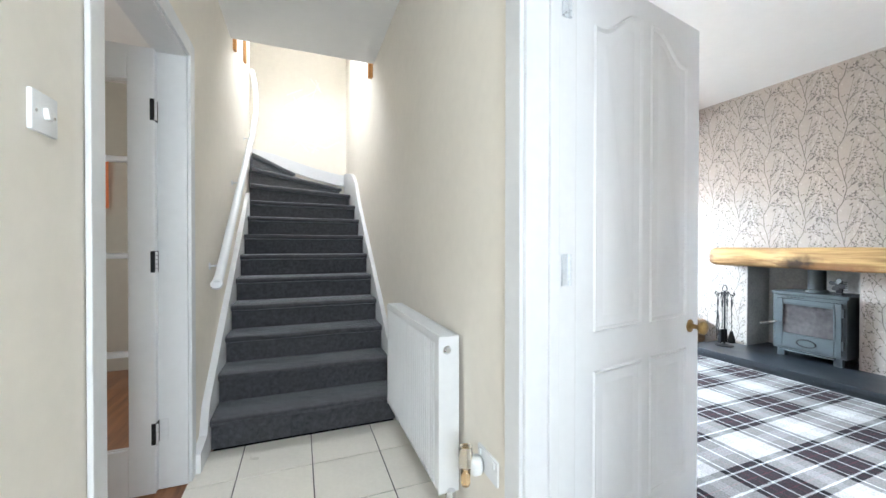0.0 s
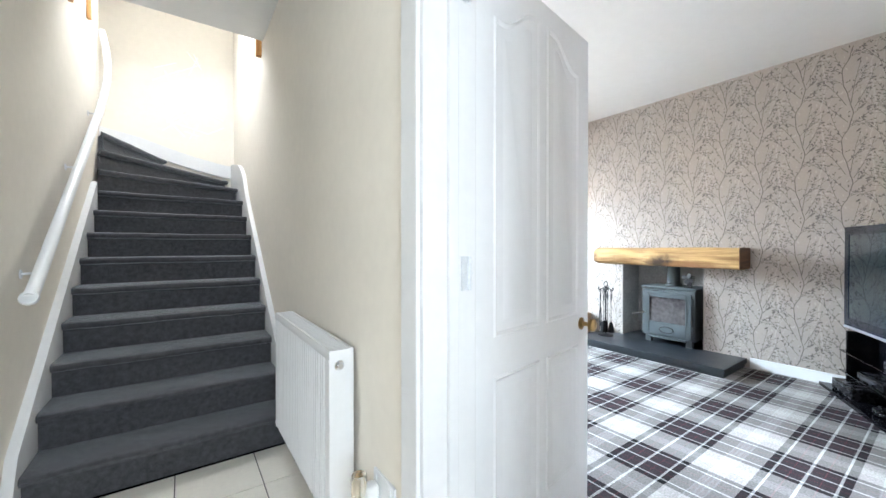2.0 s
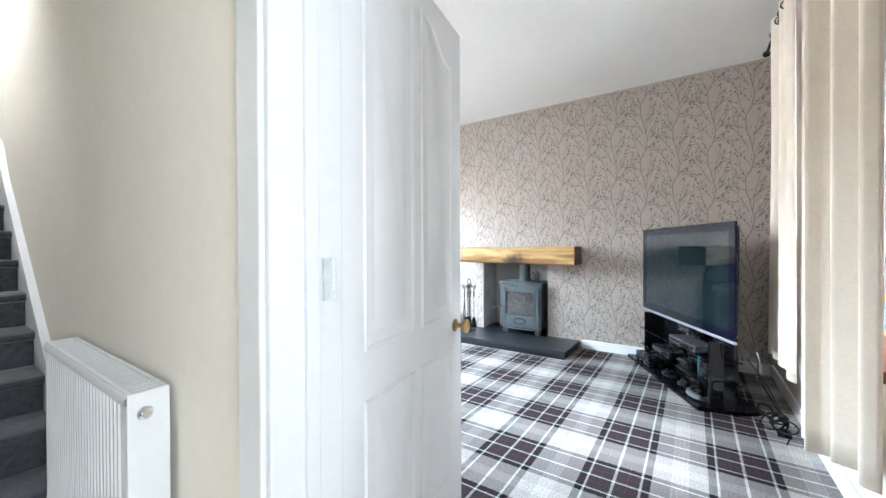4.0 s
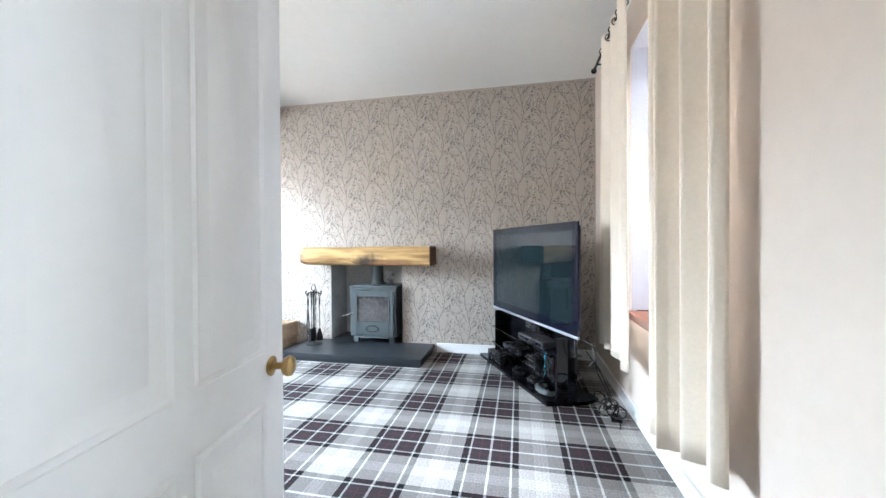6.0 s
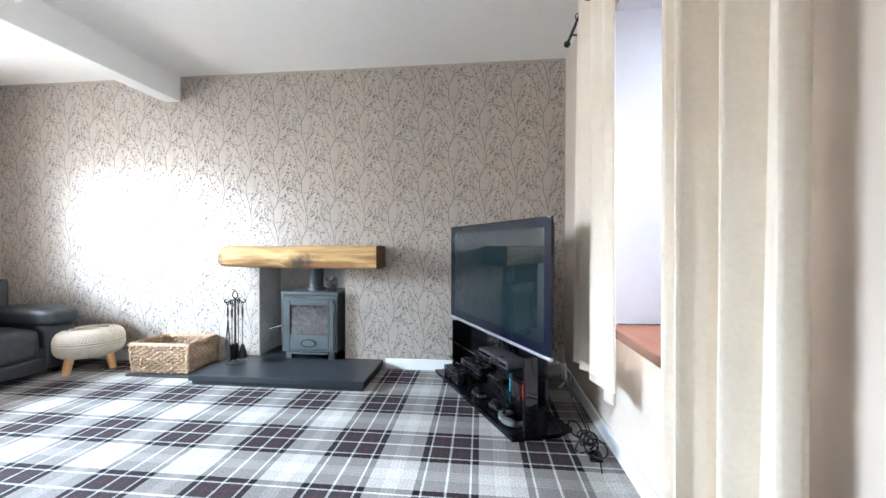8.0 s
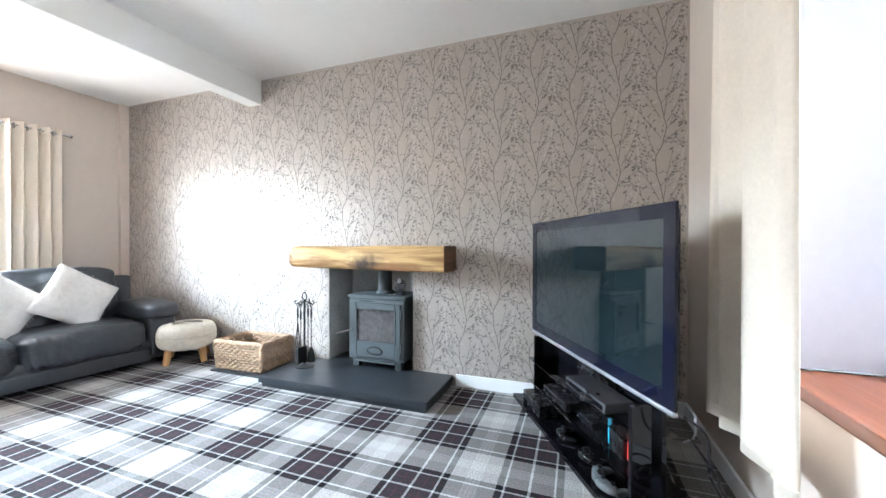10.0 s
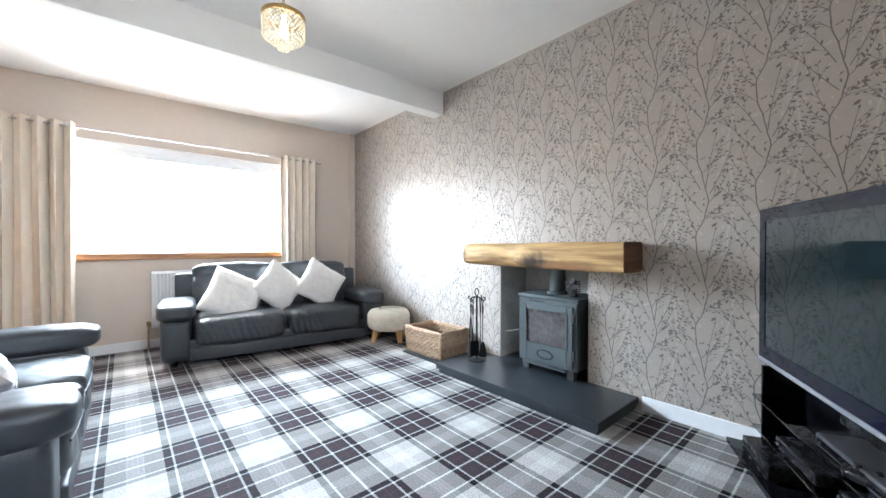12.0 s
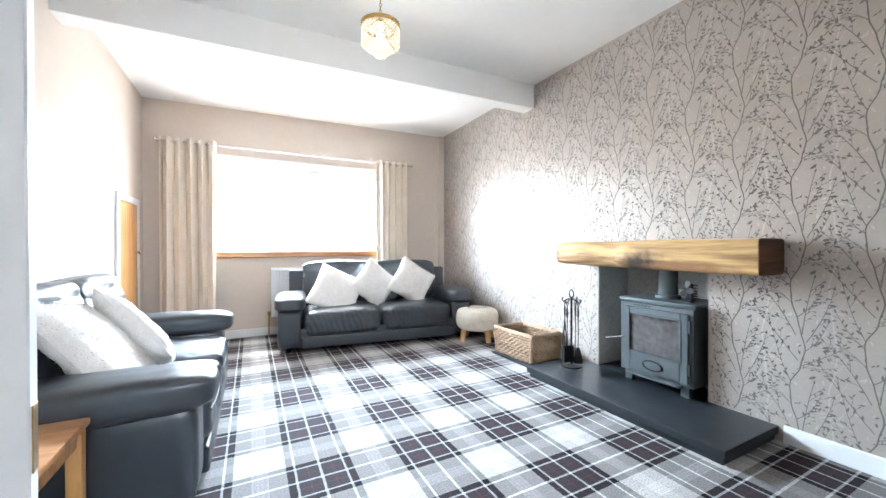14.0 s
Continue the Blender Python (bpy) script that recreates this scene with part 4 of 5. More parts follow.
mt = thing("mantel_beam", pose(0, 0, 0), "rustic golden oak log mantel shelf over the stove", "mantel")
part("beam", mantel(), OAK_Y, mt)
part("sawn_end", loft([[(4.522 + math.copysign(abs(math.cos(a)) ** 0.18, math.cos(a)) * s, 1.3565 - d, 1.062 + math.copysign(abs(math.sin(a)) ** 0.20, math.sin(a)) * s * 0.69) for a in (2 * math.pi * k / 28 for k in range(28))] for s, d in ((0.149, 0.0), (0.146, 0.004))]),
     wood_material("dark_sawn_oak", (0.17, 0.075, 0.028), (0.07, 0.03, 0.012), "X", 10, 0.6), mt, "darker sawn end grain")


stove = thing("wood_stove", pose(4.59, 2.065, 0.085), "grey cast iron wood burning stove with a glass door", "stove")
W2 = 0.272
part("body", boxes([(0.02, 0.38, -W2, W2, 0.075, 0.615)], 0.006), STOVE, stove, smooth=False)
part("top_plate", box(-0.005, 0.395, -W2 - 0.012, W2 + 0.012, 0.615, 0.640, 0.005), STOVE, stove)
part("front_frame", boxes([(0.0, 0.02, -W2, W2, 0.075, 0.605)], 0.004), STOVE, stove, smooth=False)
dr = part("door", boxes([(-0.022, 0.0, -0.245, -0.195, 0.10, 0.575), (-0.022, 0.0, 0.185, 0.235, 0.10, 0.575), (-0.022, 0.0, -0.195, 0.185, 0.10, 0.235), (-0.022, 0.0, -0.195, 0.185, 0.525, 0.575)], 0.006), STOVE, stove, smooth=False)
part("glass", box(-0.010, -0.006, -0.197, 0.187, 0.232, 0.528), STOVEGLASS, dr, "reflective door glass with mottled room reflections in its colour", smooth=False)
part("glass_rim", boxes([(-0.027, -0.020, -0.204, -0.190, 0.228, 0.534), (-0.027, -0.020, 0.180, 0.194, 0.228, 0.534), (-0.027, -0.020, -0.190, 0.180, 0.228, 0.242), (-0.027, -0.020, -0.190, 0.180, 0.520, 0.534)], 0.003), STOVE, dr, smooth=False)
part("handle", tube([(-0.02, 0.222, 0.335), (-0.045, 0.225, 0.335), (-0.058, 0.245, 0.330), (-0.095, 0.335, 0.305)], [0.009, 0.009, 0.008, 0.0095], 10), STEEL, dr, "bright steel spiral handle")
part("hinge_pin", boxes([(-0.02, 0.006, -0.258, -0.244, 0.16, 0.24)], 0.003), STOVE, dr)
part("hinge_pin", boxes([(-0.02, 0.006, -0.258, -0.244, 0.45, 0.53)], 0.003), STOVE, dr)
part("badge", tube([(-0.024, 0.0 + 0.072 * math.cos(a), 0.160 + 0.034 * math.sin(a)) for a in (2 * math.pi * k / 28 for k in range(28))], 0.005, 8, True), IRON, dr, "oval maker's badge ring")
part("badge", lathe([(0, 0), (0.066, 0), (0.064, 0.003), (0, 0.004)], 28, pose(-0.022, 0, 0.160, 0, -90, 0) @ Matrix.Diagonal((0.46, 1, 1, 1))), STOVE, dr)
for yy in (-0.21, 0.21):
    for xx in (0.03, 0.33):
        part("leg", boxes([(xx - 0.02, xx + 0.03, yy - 0.03, yy + 0.03, 0.0, 0.075)], 0.005), STOVE, stove, smooth=False)
for k in range(5):
    part("vent_slot", box(-0.003, 0.001, 0.03 + k * 0.028, 0.046 + k * 0.028, 0.583, 0.595), IRON, stove, smooth=False)
part("ash_lip", box(-0.05, 0.0, -0.20, 0.20, 0.066, 0.078, 0.003), STOVE, stove)
part("flue_pipe", lathe([(0.085, 0.640), (0.085, 0.665), (0.066, 0.668), (0.066, 0.885), (0, 0.885)], 28, pose(0.20, 0.02, 0)), STOVE, stove)
part("side_knob", lathe([(0, 0), (0.01, 0), (0.012, 0.008), (0, 0.014)], 14, pose(0.2, -W2, 0.26, 90, 0, 0)), STEEL, stove)

fan = thing("stove_fan", pose(4.72, 1.90, 0.726), "small black heat powered fan on the stove top", "stove fan")
part("base", box(-0.035, 0.035, -0.03, 0.03, 0.0, 0.012, 0.003), IRON, fan)
part("stem", boxes([(0.0, 0.02, -0.022, 0.022, 0.012, 0.13)], 0.003), IRON, fan)
for k in range(5):
    part("fin", box(0.022, 0.05, -0.038, 0.038, 0.035 + 0.02 * k, 0.041 + 0.02 * k), IRON, fan, smooth=False)
part("motor", lathe([(0, 0), (0.016, 0), (0.016, 0.03), (0, 0.032)], 16, pose(0.0, 0.0, 0.095, 0, -90, 0)), IRON, fan)
for k in range(4):
    m = Matrix.Translation((-0.034, 0, 0.095)) @ Matrix.Rotation(radians(90 * k + 20), 4, "X")
    bl = loft([[m @ Vector((0.006 * s * w / 0.02, s2 * w, r)) for s, s2 in ((-1, -1), (1, 1), (1.3, 1), (-0.7, -1))] for r, w in ((0.008, 0.007), (0.025, 0.019), (0.045, 0.021), (0.058, 0.009))])
    part("blade", bl, GREYPL, fan)

cs = thing("companion_set", pose(4.43, 2.70, 0.085), "black wrought iron fireside tool set on the hearth", "fireside tools")
part("base", lathe([(0, 0), (0.085, 0), (0.087, 0.008), (0.04, 0.014), (0.014, 0.024), (0, 0.024)], 24), IRON, cs)
part("stand", tube([(0, 0, 0.01), (0, 0, 0.60)], 0.009, 10), IRON, cs)
part("finial", tube([(0, 0.020 * math.cos(a) * (1.2 - 0.3 * math.sin(a)), 0.628 + 0.034 * math.sin(a)) for a in (2 * math.pi * k / 18 for k in range(18))], 0.005, 6, True), IRON, cs, "leaf shaped ring finial")
for k in range(4):
    r = Matrix.Rotation(radians(90 * k + 12), 4, "Z")
    arm = [(0, 0, 0.575), (0.025, 0, 0.582), (0.052, 0, 0.568), (0.072, 0, 0.552), (0.088, 0, 0.560), (0.092, 0, 0.576), (0.083, 0, 0.586), (0.075, 0, 0.579)]
    part("hanger", tube([r @ Vector(p) for p in arm], 0.0055, 8), IRON, cs, "curled iron hook")
for k, nm in enumerate(("poker", "tongs", "shovel", "brush")):
    c = Matrix.Rotation(radians(90 * k + 12), 4, "Z") @ Vector((0.064, 0, 0))
    dx, dy = c.x, c.y
    b = bmesh.new()
    add_tube(b, [(dx, dy, 0.10), (dx, dy, 0.535)], 0.0036, 8)
    add_tube(b, [(dx, dy, 0.42), (dx, dy, 0.44), (dx, dy, 0.49), (dx, dy, 0.52)], [0.004, 0.008, 0.009, 0.004], 10)
    add_tube(b, [(dx, dy + 0.012 * math.cos(a), 0.548 + 0.014 * math.sin(a)) for a in (2 * math.pi * q / 12 for q in range(12))], 0.004, 6, True)
    if nm == "shovel":
        add_box(b, dx - 0.055, dx + 0.055, dy - 0.004, dy + 0.010, 0.045, 0.185, None, 0.004)
        add_box(b, dx - 0.055, dx - 0.047, dy - 0.02, dy - 0.003, 0.045, 0.185)
        add_box(b, dx + 0.047, dx + 0.055, dy - 0.02, dy - 0.003, 0.045, 0.185)
    if nm == "brush":
        add_tube(b, [(dx, dy, 0.045), (dx, dy, 0.10), (dx, dy, 0.17)], [0.036, 0.030, 0.012], 14)
    if nm == "tongs":
        for s in (-1, 1):
            add_tube(b, [(dx + s * 0.010, dy, 0.06), (dx + s * 0.024, dy, 0.22), (dx, dy, 0.40)], 0.0045, 6)
    if nm == "poker":
        add_tube(b, [(dx, dy, 0.10), (dx, dy, 0.07), (dx + 0.02, dy, 0.05)], [0.005, 0.005, 0.002], 8)
    part(nm, b, IRON, cs)


def basket():
    t = thing("log_basket", pose(4.462, 3.325, 0.016, 0, 0, 2), "rectangular woven seagrass basket beside the hearth", "basket")
    hx, hy, H = 0.185, 0.265, 0.245
    rows = 11
    for r in range(rows):
        z = 0.012 + (H - 0.02) * r / (rows - 1)
        flare = 1.0 - 0.06 * (1 - r / rows)
        pts = []
        n = 192
        for i in range(n):
            f = 4 * i / n
            k, s = int(f), f - int(f)
            c = [(-1, -1), (1, -1), (1, 1), (-1, 1)]
            a, b = c[k], c[(k + 1) % 4]
            x, y = (a[0] + (b[0] - a[0]) * s) * hx * flare, (a[1] + (b[1] - a[1]) * s) * hy * flare
            off = 0.006 * math.sin(math.pi * i + math.pi * r)
            nx, ny = ((0, a[1]) if a[1] == b[1] else (a[0], 0))
            lift = 0.003 * math.sin(i * 0.9 + r * 2.1)
            wav = 0.011 * math.cos(math.pi * (i / 3 + r))
            pts.append((x + nx * wav, y + ny * wav, z + lift))
        part("woven_rope", tube(pts, 0.0112, 6, True), SEAGRASS, t)
    rim = [(sx * hx * 1.02, sy * hy * 1.02) for sx, sy in ((-1, -1), (1, -1), (1, 1), (-1, 1))]
    for q in range(4):
        a, b = rim[q], rim[(q + 1) % 4]
        bm = bmesh.new()
        for ph in (0, math.pi):
            add_tube(bm, [(a[0] + (b[0] - a[0]) * i / 40, a[1] + (b[1] - a[1]) * i / 40 + 0.008 * math.cos(i * 0.8 + ph), H + 0.012 + 0.008 * math.sin(i * 0.8 + ph)) for i in range(41)], 0.011, 6)
        part("rim", bm, SEAGRASS, t, "plaited rim")
        bm = bmesh.new()
        for ph in (0, math.pi):
            add_tube(bm, [(a[0] * (0.95 + 0.06 * i / 16) + 0.007 * math.cos(i * 0.9 + ph), a[1] * (0.95 + 0.06 * i / 16) + 0.007 * math.sin(i * 0.9 + ph), 0.01 + H * i / 16) for i in range(17)], 0.010, 6)
        part("corner_post", bm, SEAGRASS, t)
    part("base", box(-hx * 0.93, hx * 0.93, -hy * 0.93, hy * 0.93, 0.0, 0.012), SEAGRASS, t, smooth=False)
    return t


basket()


def knit_stool():
    t = thing("knitted_stool", pose(4.40, 4.15, 0), "round cream knitted footstool on wooden legs", "stool")
    bm = bmesh.new()
    rows = 19
    add_lathe(bm, [(0.0, 0.140), (0.215, 0.142), (0.232, 0.19), (0.234, 0.31), (0.215, 0.352), (0.0, 0.364)], 40)
    for j in range(rows):
        f = (j + 0.5) / rows
        a = -0.42 * math.pi + 0.90 * math.pi * f
        r = 0.244 * (abs(math.cos(a)) ** 0.27)
        z = 0.254 + 0.116 * math.copysign(abs(math.sin(a)) ** 0.8, math.sin(a))
        n = max(int(r * 2 * math.pi / 0.0085), 16)
        turns = max(int(r * 2 * math.pi / 0.040), 4)
        for ph in (0.0, math.pi):
            pts = []
            for i in range(n):
                t0 = 2 * math.pi * i / n
                w = turns * t0 + ph
                out = r + 0.008 * math.cos(w)
                pts.append((out * math.cos(t0), out * math.sin(t0), z + 0.007 * math.sin(w)))
            add_tube(bm, pts, 0.0085, 6, True)
    part("knitted_seat", bm, WOOL, t, "chunky cream knit cover")
    for k in range(4):
        a = radians(90 * k + 4)
        c = Vector((math.cos(a), math.sin(a), 0))
        part("leg", tube([c * 0.222, c * 0.205 + Vector((0, 0, 0.08)), c * 0.18 + Vector((0, 0, 0.165))], [0.028, 0.032, 0.036], 14), PINE, t, "tapered light wood leg")
    return t


knit_stool()


# ---- sofas ----
def wrinkled(bm, amount, scale, seed):
    """Soft creases in the leather."""
    bm.normal_update()
    for v in bm.verts:
        p = v.co * scale + Vector((seed, seed * 2, 0))
        v.co += v.normal * amount * (noise.noise(p) + 0.5 * noise.noise(p * 2.3))
    return bm


def creased(bm, seed):
    """Slanting pull creases across the front of a seat cushion."""
    bm.normal_update()
    for v in bm.verts:
        c = v.co
        edge = math.exp(-((c.y + 0.01) / 0.05) ** 2)
        band = max(0.0, noise.noise(Vector((c.x * 3 + seed, 0.3, seed))) + 0.45)
        v.co += v.normal * 0.008 * edge * band * math.sin(105 * (c.x + 0.35 * c.z) + 3 * noise.noise(c * 6))
    return bm


def sofa(name, m, width, depth, label, seed):
    """A two-seat leather sofa: local x along the front, front at y = 0 facing -y."""
    t = thing(name, m, label, "sofa")
    aw = 0.27
    inner = width - 2 * aw
    part("base", box(0.04, width - 0.04, 0.03, depth - 0.06, 0.055, 0.25, 0.03, 3), LEATHER, t)
    part("front_rail", box(aw - 0.02, width - aw + 0.02, 0.0, 0.10, 0.045, 0.17, 0.02, 3), LEATHER, t)
    for s in (0, 1):
        x0 = 0.0 if s == 0 else width - aw
        body = part("arm", wrinkled(soft_block(aw - 0.02, depth - 0.06, 0.42, 9.0, 12, m=pose(x0 + aw / 2, depth / 2 - 0.01, 0.045)), 0.0012, 4, seed + s), LEATHER, t)
        part("arm_pad", wrinkled(soft_block(aw + 0.045, depth - 0.07, 0.165, 4.2, 18, 0.008, m=pose(x0 + aw / 2, depth / 2 - 0.080, 0.43)), 0.005, 9, seed + 3 + s), LEATHER, body, "padded arm top")
    for k in range(2):
        x = aw + inner * (k + 0.5) / 2
        part("seat_cushion", creased(wrinkled(soft_block(inner / 2 + 0.012, 0.68, 0.27, 6.5, 56, 0.022, m=pose(x, 0.325, 0.165)), 0.006, 8, seed + 6 + k), seed + k), LEATHER, t)
        part("back_cushion", wrinkled(soft_block(inner / 2 + 0.03, 0.26, 0.54, 4.2, 28, 0.0, m=pose(x, depth - 0.24, 0.38, -14, 0, 0)), 0.016, 9, seed + 9 + k), LEATHER, t)
        part("head_roll", wrinkled(soft_block(inner / 2 + 0.02, 0.24, 0.20, 4.2, 22, 0.01, m=pose(x, depth - 0.145, 0.735, -8, 0, 0)), 0.010, 11, seed + 12 + k), LEATHER, t)
    part("back_panel", box(0.10, width - 0.10, depth - 0.16, depth - 0.03, 0.06, 0.84, 0.04, 3, mat=Matrix.Identity(4)), LEATHER, t)
    for k in range(2):
        x = aw + inner * (k + 0.5) / 2
        a = inner / 4 - 0.02
        part("seam", tube([(x - a, -0.004, 0.335), (x - a / 2, -0.014, 0.330), (x, -0.016, 0.332), (x + a / 2, -0.014, 0.330), (x + a, -0.004, 0.335)], 0.005, 6), LEATHER, t)
    for x in (0.12, width - 0.12):
        for y in (0.12, depth - 0.14):
            part("foot", lathe([(0, 0), (0.026, 0), (0.03, 0.06), (0, 0.06)], 14, pose(x, y, 0)), PLASTIC, t)
    return t


sofa("sofa", pose(2.19, 4.515, 0, 0, 0, -7.0), 2.22, 0.90, "dark grey leather two seat sofa under the window", 1)
sofa("sofa", pose(1.795, 2.205, 0, 0, 0, 90), 1.87, 0.88, "dark grey leather two seat sofa along the hall side wall", 30)


def fur_cushion(m, size, label, seed):
    """A plump square cushion of shaggy pile."""
    t = thing("cushion", m, label, "cushion", "white fur cushions")
    bm = bmesh.new()
    bmesh.ops.create_grid(bm, x_segments=36, y_segments=36, size=1)
    top = bm.verts[:]
    geo = bmesh.ops.duplicate(bm, geom=bm.faces[:] + bm.edges[:] + bm.verts[:])
    low = [g for g in geo["geom"] if isinstance(g, bmesh.types.BMVert)]
    for grp, s in ((top, 1), (low, -1)):
        for v in grp:
            x, y = v.co.x, v.co.y
            p = (max(0, 1 - abs(x) ** 2.6) * max(0, 1 - abs(y) ** 2.6)) ** 0.5
            pin = 1 - 0.07 * (1 - abs(x)) * abs(y) ** 3 - 0.07 * (1 - abs(y)) * abs(x) ** 3
            q = Vector((x * 3 + seed, y * 3, s))
            n = 0.010 * noise.noise(q * 1.2) + 0.006 * noise.noise(q * 5) + 0.003 * noise.noise(q * 13)
            v.co = Vector((x * size / 2 * pin, y * size / 2 * pin, s * (0.085 * p + n * (0.3 + p))))
    bmesh.ops.remove_doubles(bm, verts=bm.verts[:], dist=0.002)
    part("cover", bm, FUR, t)
    rnd = random.Random(seed)
    tf = bmesh.new()
    for i in range(1800):
        u, w = rnd.uniform(-0.97, 0.97), rnd.uniform(-0.97, 0.97)
        s = 1 if rnd.random() < 0.7 else -1
        p = (max(0, 1 - abs(u) ** 2.6) * max(0, 1 - abs(w) ** 2.6)) ** 0.5
        c = Vector((u * size / 2, w * size / 2, s * (0.085 * p - 0.002)))
        d = Vector((rnd.gauss(0, 0.5) + u * 0.4, rnd.gauss(0, 0.5) + w * 0.4, s * 0.5)).normalized()
        e = d.orthogonal().normalized() * 0.0028
        a, b, tip = tf.verts.new(c - e), tf.verts.new(c + e), tf.verts.new(c + d * rnd.uniform(0.005, 0.010))
        tf.faces.new((a, b, tip))
    tagged(part("pile", tf, PILE, t, "shaggy white tufts"), kind="stuff")
    return t


fur_cushion(pose(2.86, 4.79, 0.60, 58, 27, -6), 0.55, "white shaggy fur cushion leaning on the sofa back", 2)
fur_cushion(pose(3.33, 4.83, 0.66, 68, 40, -10), 0.48, "white shaggy fur cushion standing on its corner", 5)
fur_cushion(pose(3.80, 4.75, 0.67, 68, 33, -12), 0.50, "white shaggy fur cushion beside the sofa arm", 9)
fur_cushion(pose(1.33, 2.71, 0.63, 50, 8, 84), 0.58, "white shaggy fur cushion slumped on the sofa seat", 12)
fur_cushion(pose(1.39, 3.06, 0.625, 52, 24, 100), 0.52, "white shaggy fur cushion leaning on its neighbour", 15)

# side table
st = thing("side_table", pose(1.20, 1.96, 0), "small orange varnished wooden side table", "side table")
part("tabletop", box(-0.25, 0.25, -0.24, 0.24, 0.475, 0.50, 0.006), OAK_X, st)
for sx in (-1, 1):
    for sy in (-1, 1):
        part("leg", box(sx * 0.215 - 0.022, sx * 0.215 + 0.022, sy * 0.205 - 0.022, sy * 0.205 + 0.022, 0.0, 0.475, 0.004), OAK_Z, st)
for s in (-1, 1):
    part("apron", box(-0.193, 0.193, s * 0.205 - 0.01, s * 0.205 + 0.01, 0.41, 0.475), OAK_X, st, smooth=False)
    part("apron", box(s * 0.215 - 0.01, s * 0.215 + 0.01, -0.183, 0.183, 0.41, 0.475), OAK_X, st, smooth=False)

# low cupboard door in the hall-side wall
cb = thing("cupboard_door", pose(WEST, 4.985, 0), "orange varnished low cupboard door in a white frame", "cupboard door")
part("frame", boxes([(0.0, 0.022, -0.365, -0.30, 0.0, 1.62), (0.0, 0.022, 0.30, 0.365, 0.0, 1.62), (0.0, 0.022, -0.30, 0.30, 1.555, 1.62)], 0.004), TRIM, cb, smooth=False)
dl = part("door_leaf", box(0.0, 0.014, -0.297, 0.297, 0.005, 1.552, 0.002), OAK_Z, cb, "orange wood veneer door", smooth=False)
part("knob", lathe([(0, 0), (0.012, 0), (0.010, 0.02), (0.02, 0.032), (0.022, 0.042), (0.014, 0.050), (0, 0.052)], 20, pose(0.014, 0.225, 1.065, 0, 90, 0)), STEEL, dl, "round metal knob")


# ---- pendant lamp ----
def pendant():
    t = thing("pendant_lamp", pose(2.645, 2.46, 2.215), "small gold pendant lamp hung with glass beads, lit", "pendant lamp")
    ceil_z = TOP - 0.06 * (EAST - 2.645) / (EAST - WEST) - 2.215
    part("ceiling_rose", lathe([(0, ceil_z), (0.045, ceil_z), (0.043, ceil_z - 0.012), (0.015, ceil_z - 0.028), (0, ceil_z - 0.03)], 24), BRASS, t)
    z, k = ceil_z - 0.03, 0
    bm = bmesh.new()
    while z > 0.238:
        r = [(0.006 * math.cos(a), 0.0, 0.012 * math.sin(a)) for a in (2 * math.pi * q / 10 for q in range(10))]
        rot = Matrix.Rotation(radians(90 * (k % 2)), 4, "Z")
        add_tube(bm, [rot @ Vector(p) + Vector((0, 0, z)) for p in r], 0.0022, 5, True)
        z -= 0.019
        k += 1
    part("chain", bm, BRASS, t, "brass link chain")
    part("crown", lathe([(0.106, 0.172), (0.113, 0.174), (0.114, 0.192), (0.108, 0.194), (0.106, 0.172)], 32), BRASS, t, "gilt crown ring")
    part("hub", lathe([(0.0, 0.232), (0.012, 0.230), (0.014, 0.222), (0.010, 0.205), (0.0, 0.203)], 16), BRASS, t)
    for k in range(6):
        a = 2 * math.pi * k / 6 + 0.3
        part("stay", tube([(0.010 * math.cos(a), 0.010 * math.sin(a), 0.226), (0.06 * math.cos(a), 0.06 * math.sin(a), 0.205), (0.110 * math.cos(a), 0.110 * math.sin(a), 0.190)], 0.0028, 6), BRASS, t)
    glass = BEAD
    bead = bmesh.new()
    bmesh.ops.create_icosphere(bead, subdivisions=1, radius=0.0068)
    proto = part("bead", bead, glass, t, "cut glass bead")
    bd = proto.data
    proto.location = (0.106, 0, 0.164)
    for row in range(9):
        n = 30
        for i in range(n):
            if row == 0 and i == 0:
                continue
            if row == 8 and i % 2:
                continue
            a = 2 * math.pi * (i + 0.5 * (row % 2)) / n
            b = new("bead", bd)
            b.parent = t
            rr = 0.106 if row < 7 else 0.106 - 0.02 * (row - 6)
            b.location = (rr * math.cos(a), rr * math.sin(a), 0.164 - 0.0150 * row)
    inner = bmesh.new()
    for row in range(5):
        for i in range(14):
            a = 2 * math.pi * i / 14
            bmesh.ops.create_icosphere(inner, subdivisions=1, radius=0.0065, matrix=Matrix.Translation(((0.048 - 0.005 * row) * math.cos(a), (0.048 - 0.005 * row) * math.sin(a), 0.066 - 0.014 * row)))
    tagged(part("bead_cluster", inner, glass, t, "lower cluster of glass beads"), kind="stuff")
    part("bulb", lathe([(0, 0.075), (0.014, 0.080), (0.021, 0.10), (0.020, 0.12), (0.012, 0.145), (0.011, 0.195), (0, 0.204)], 20), BULB, t, "glowing warm bulb")
    return t


pendant()

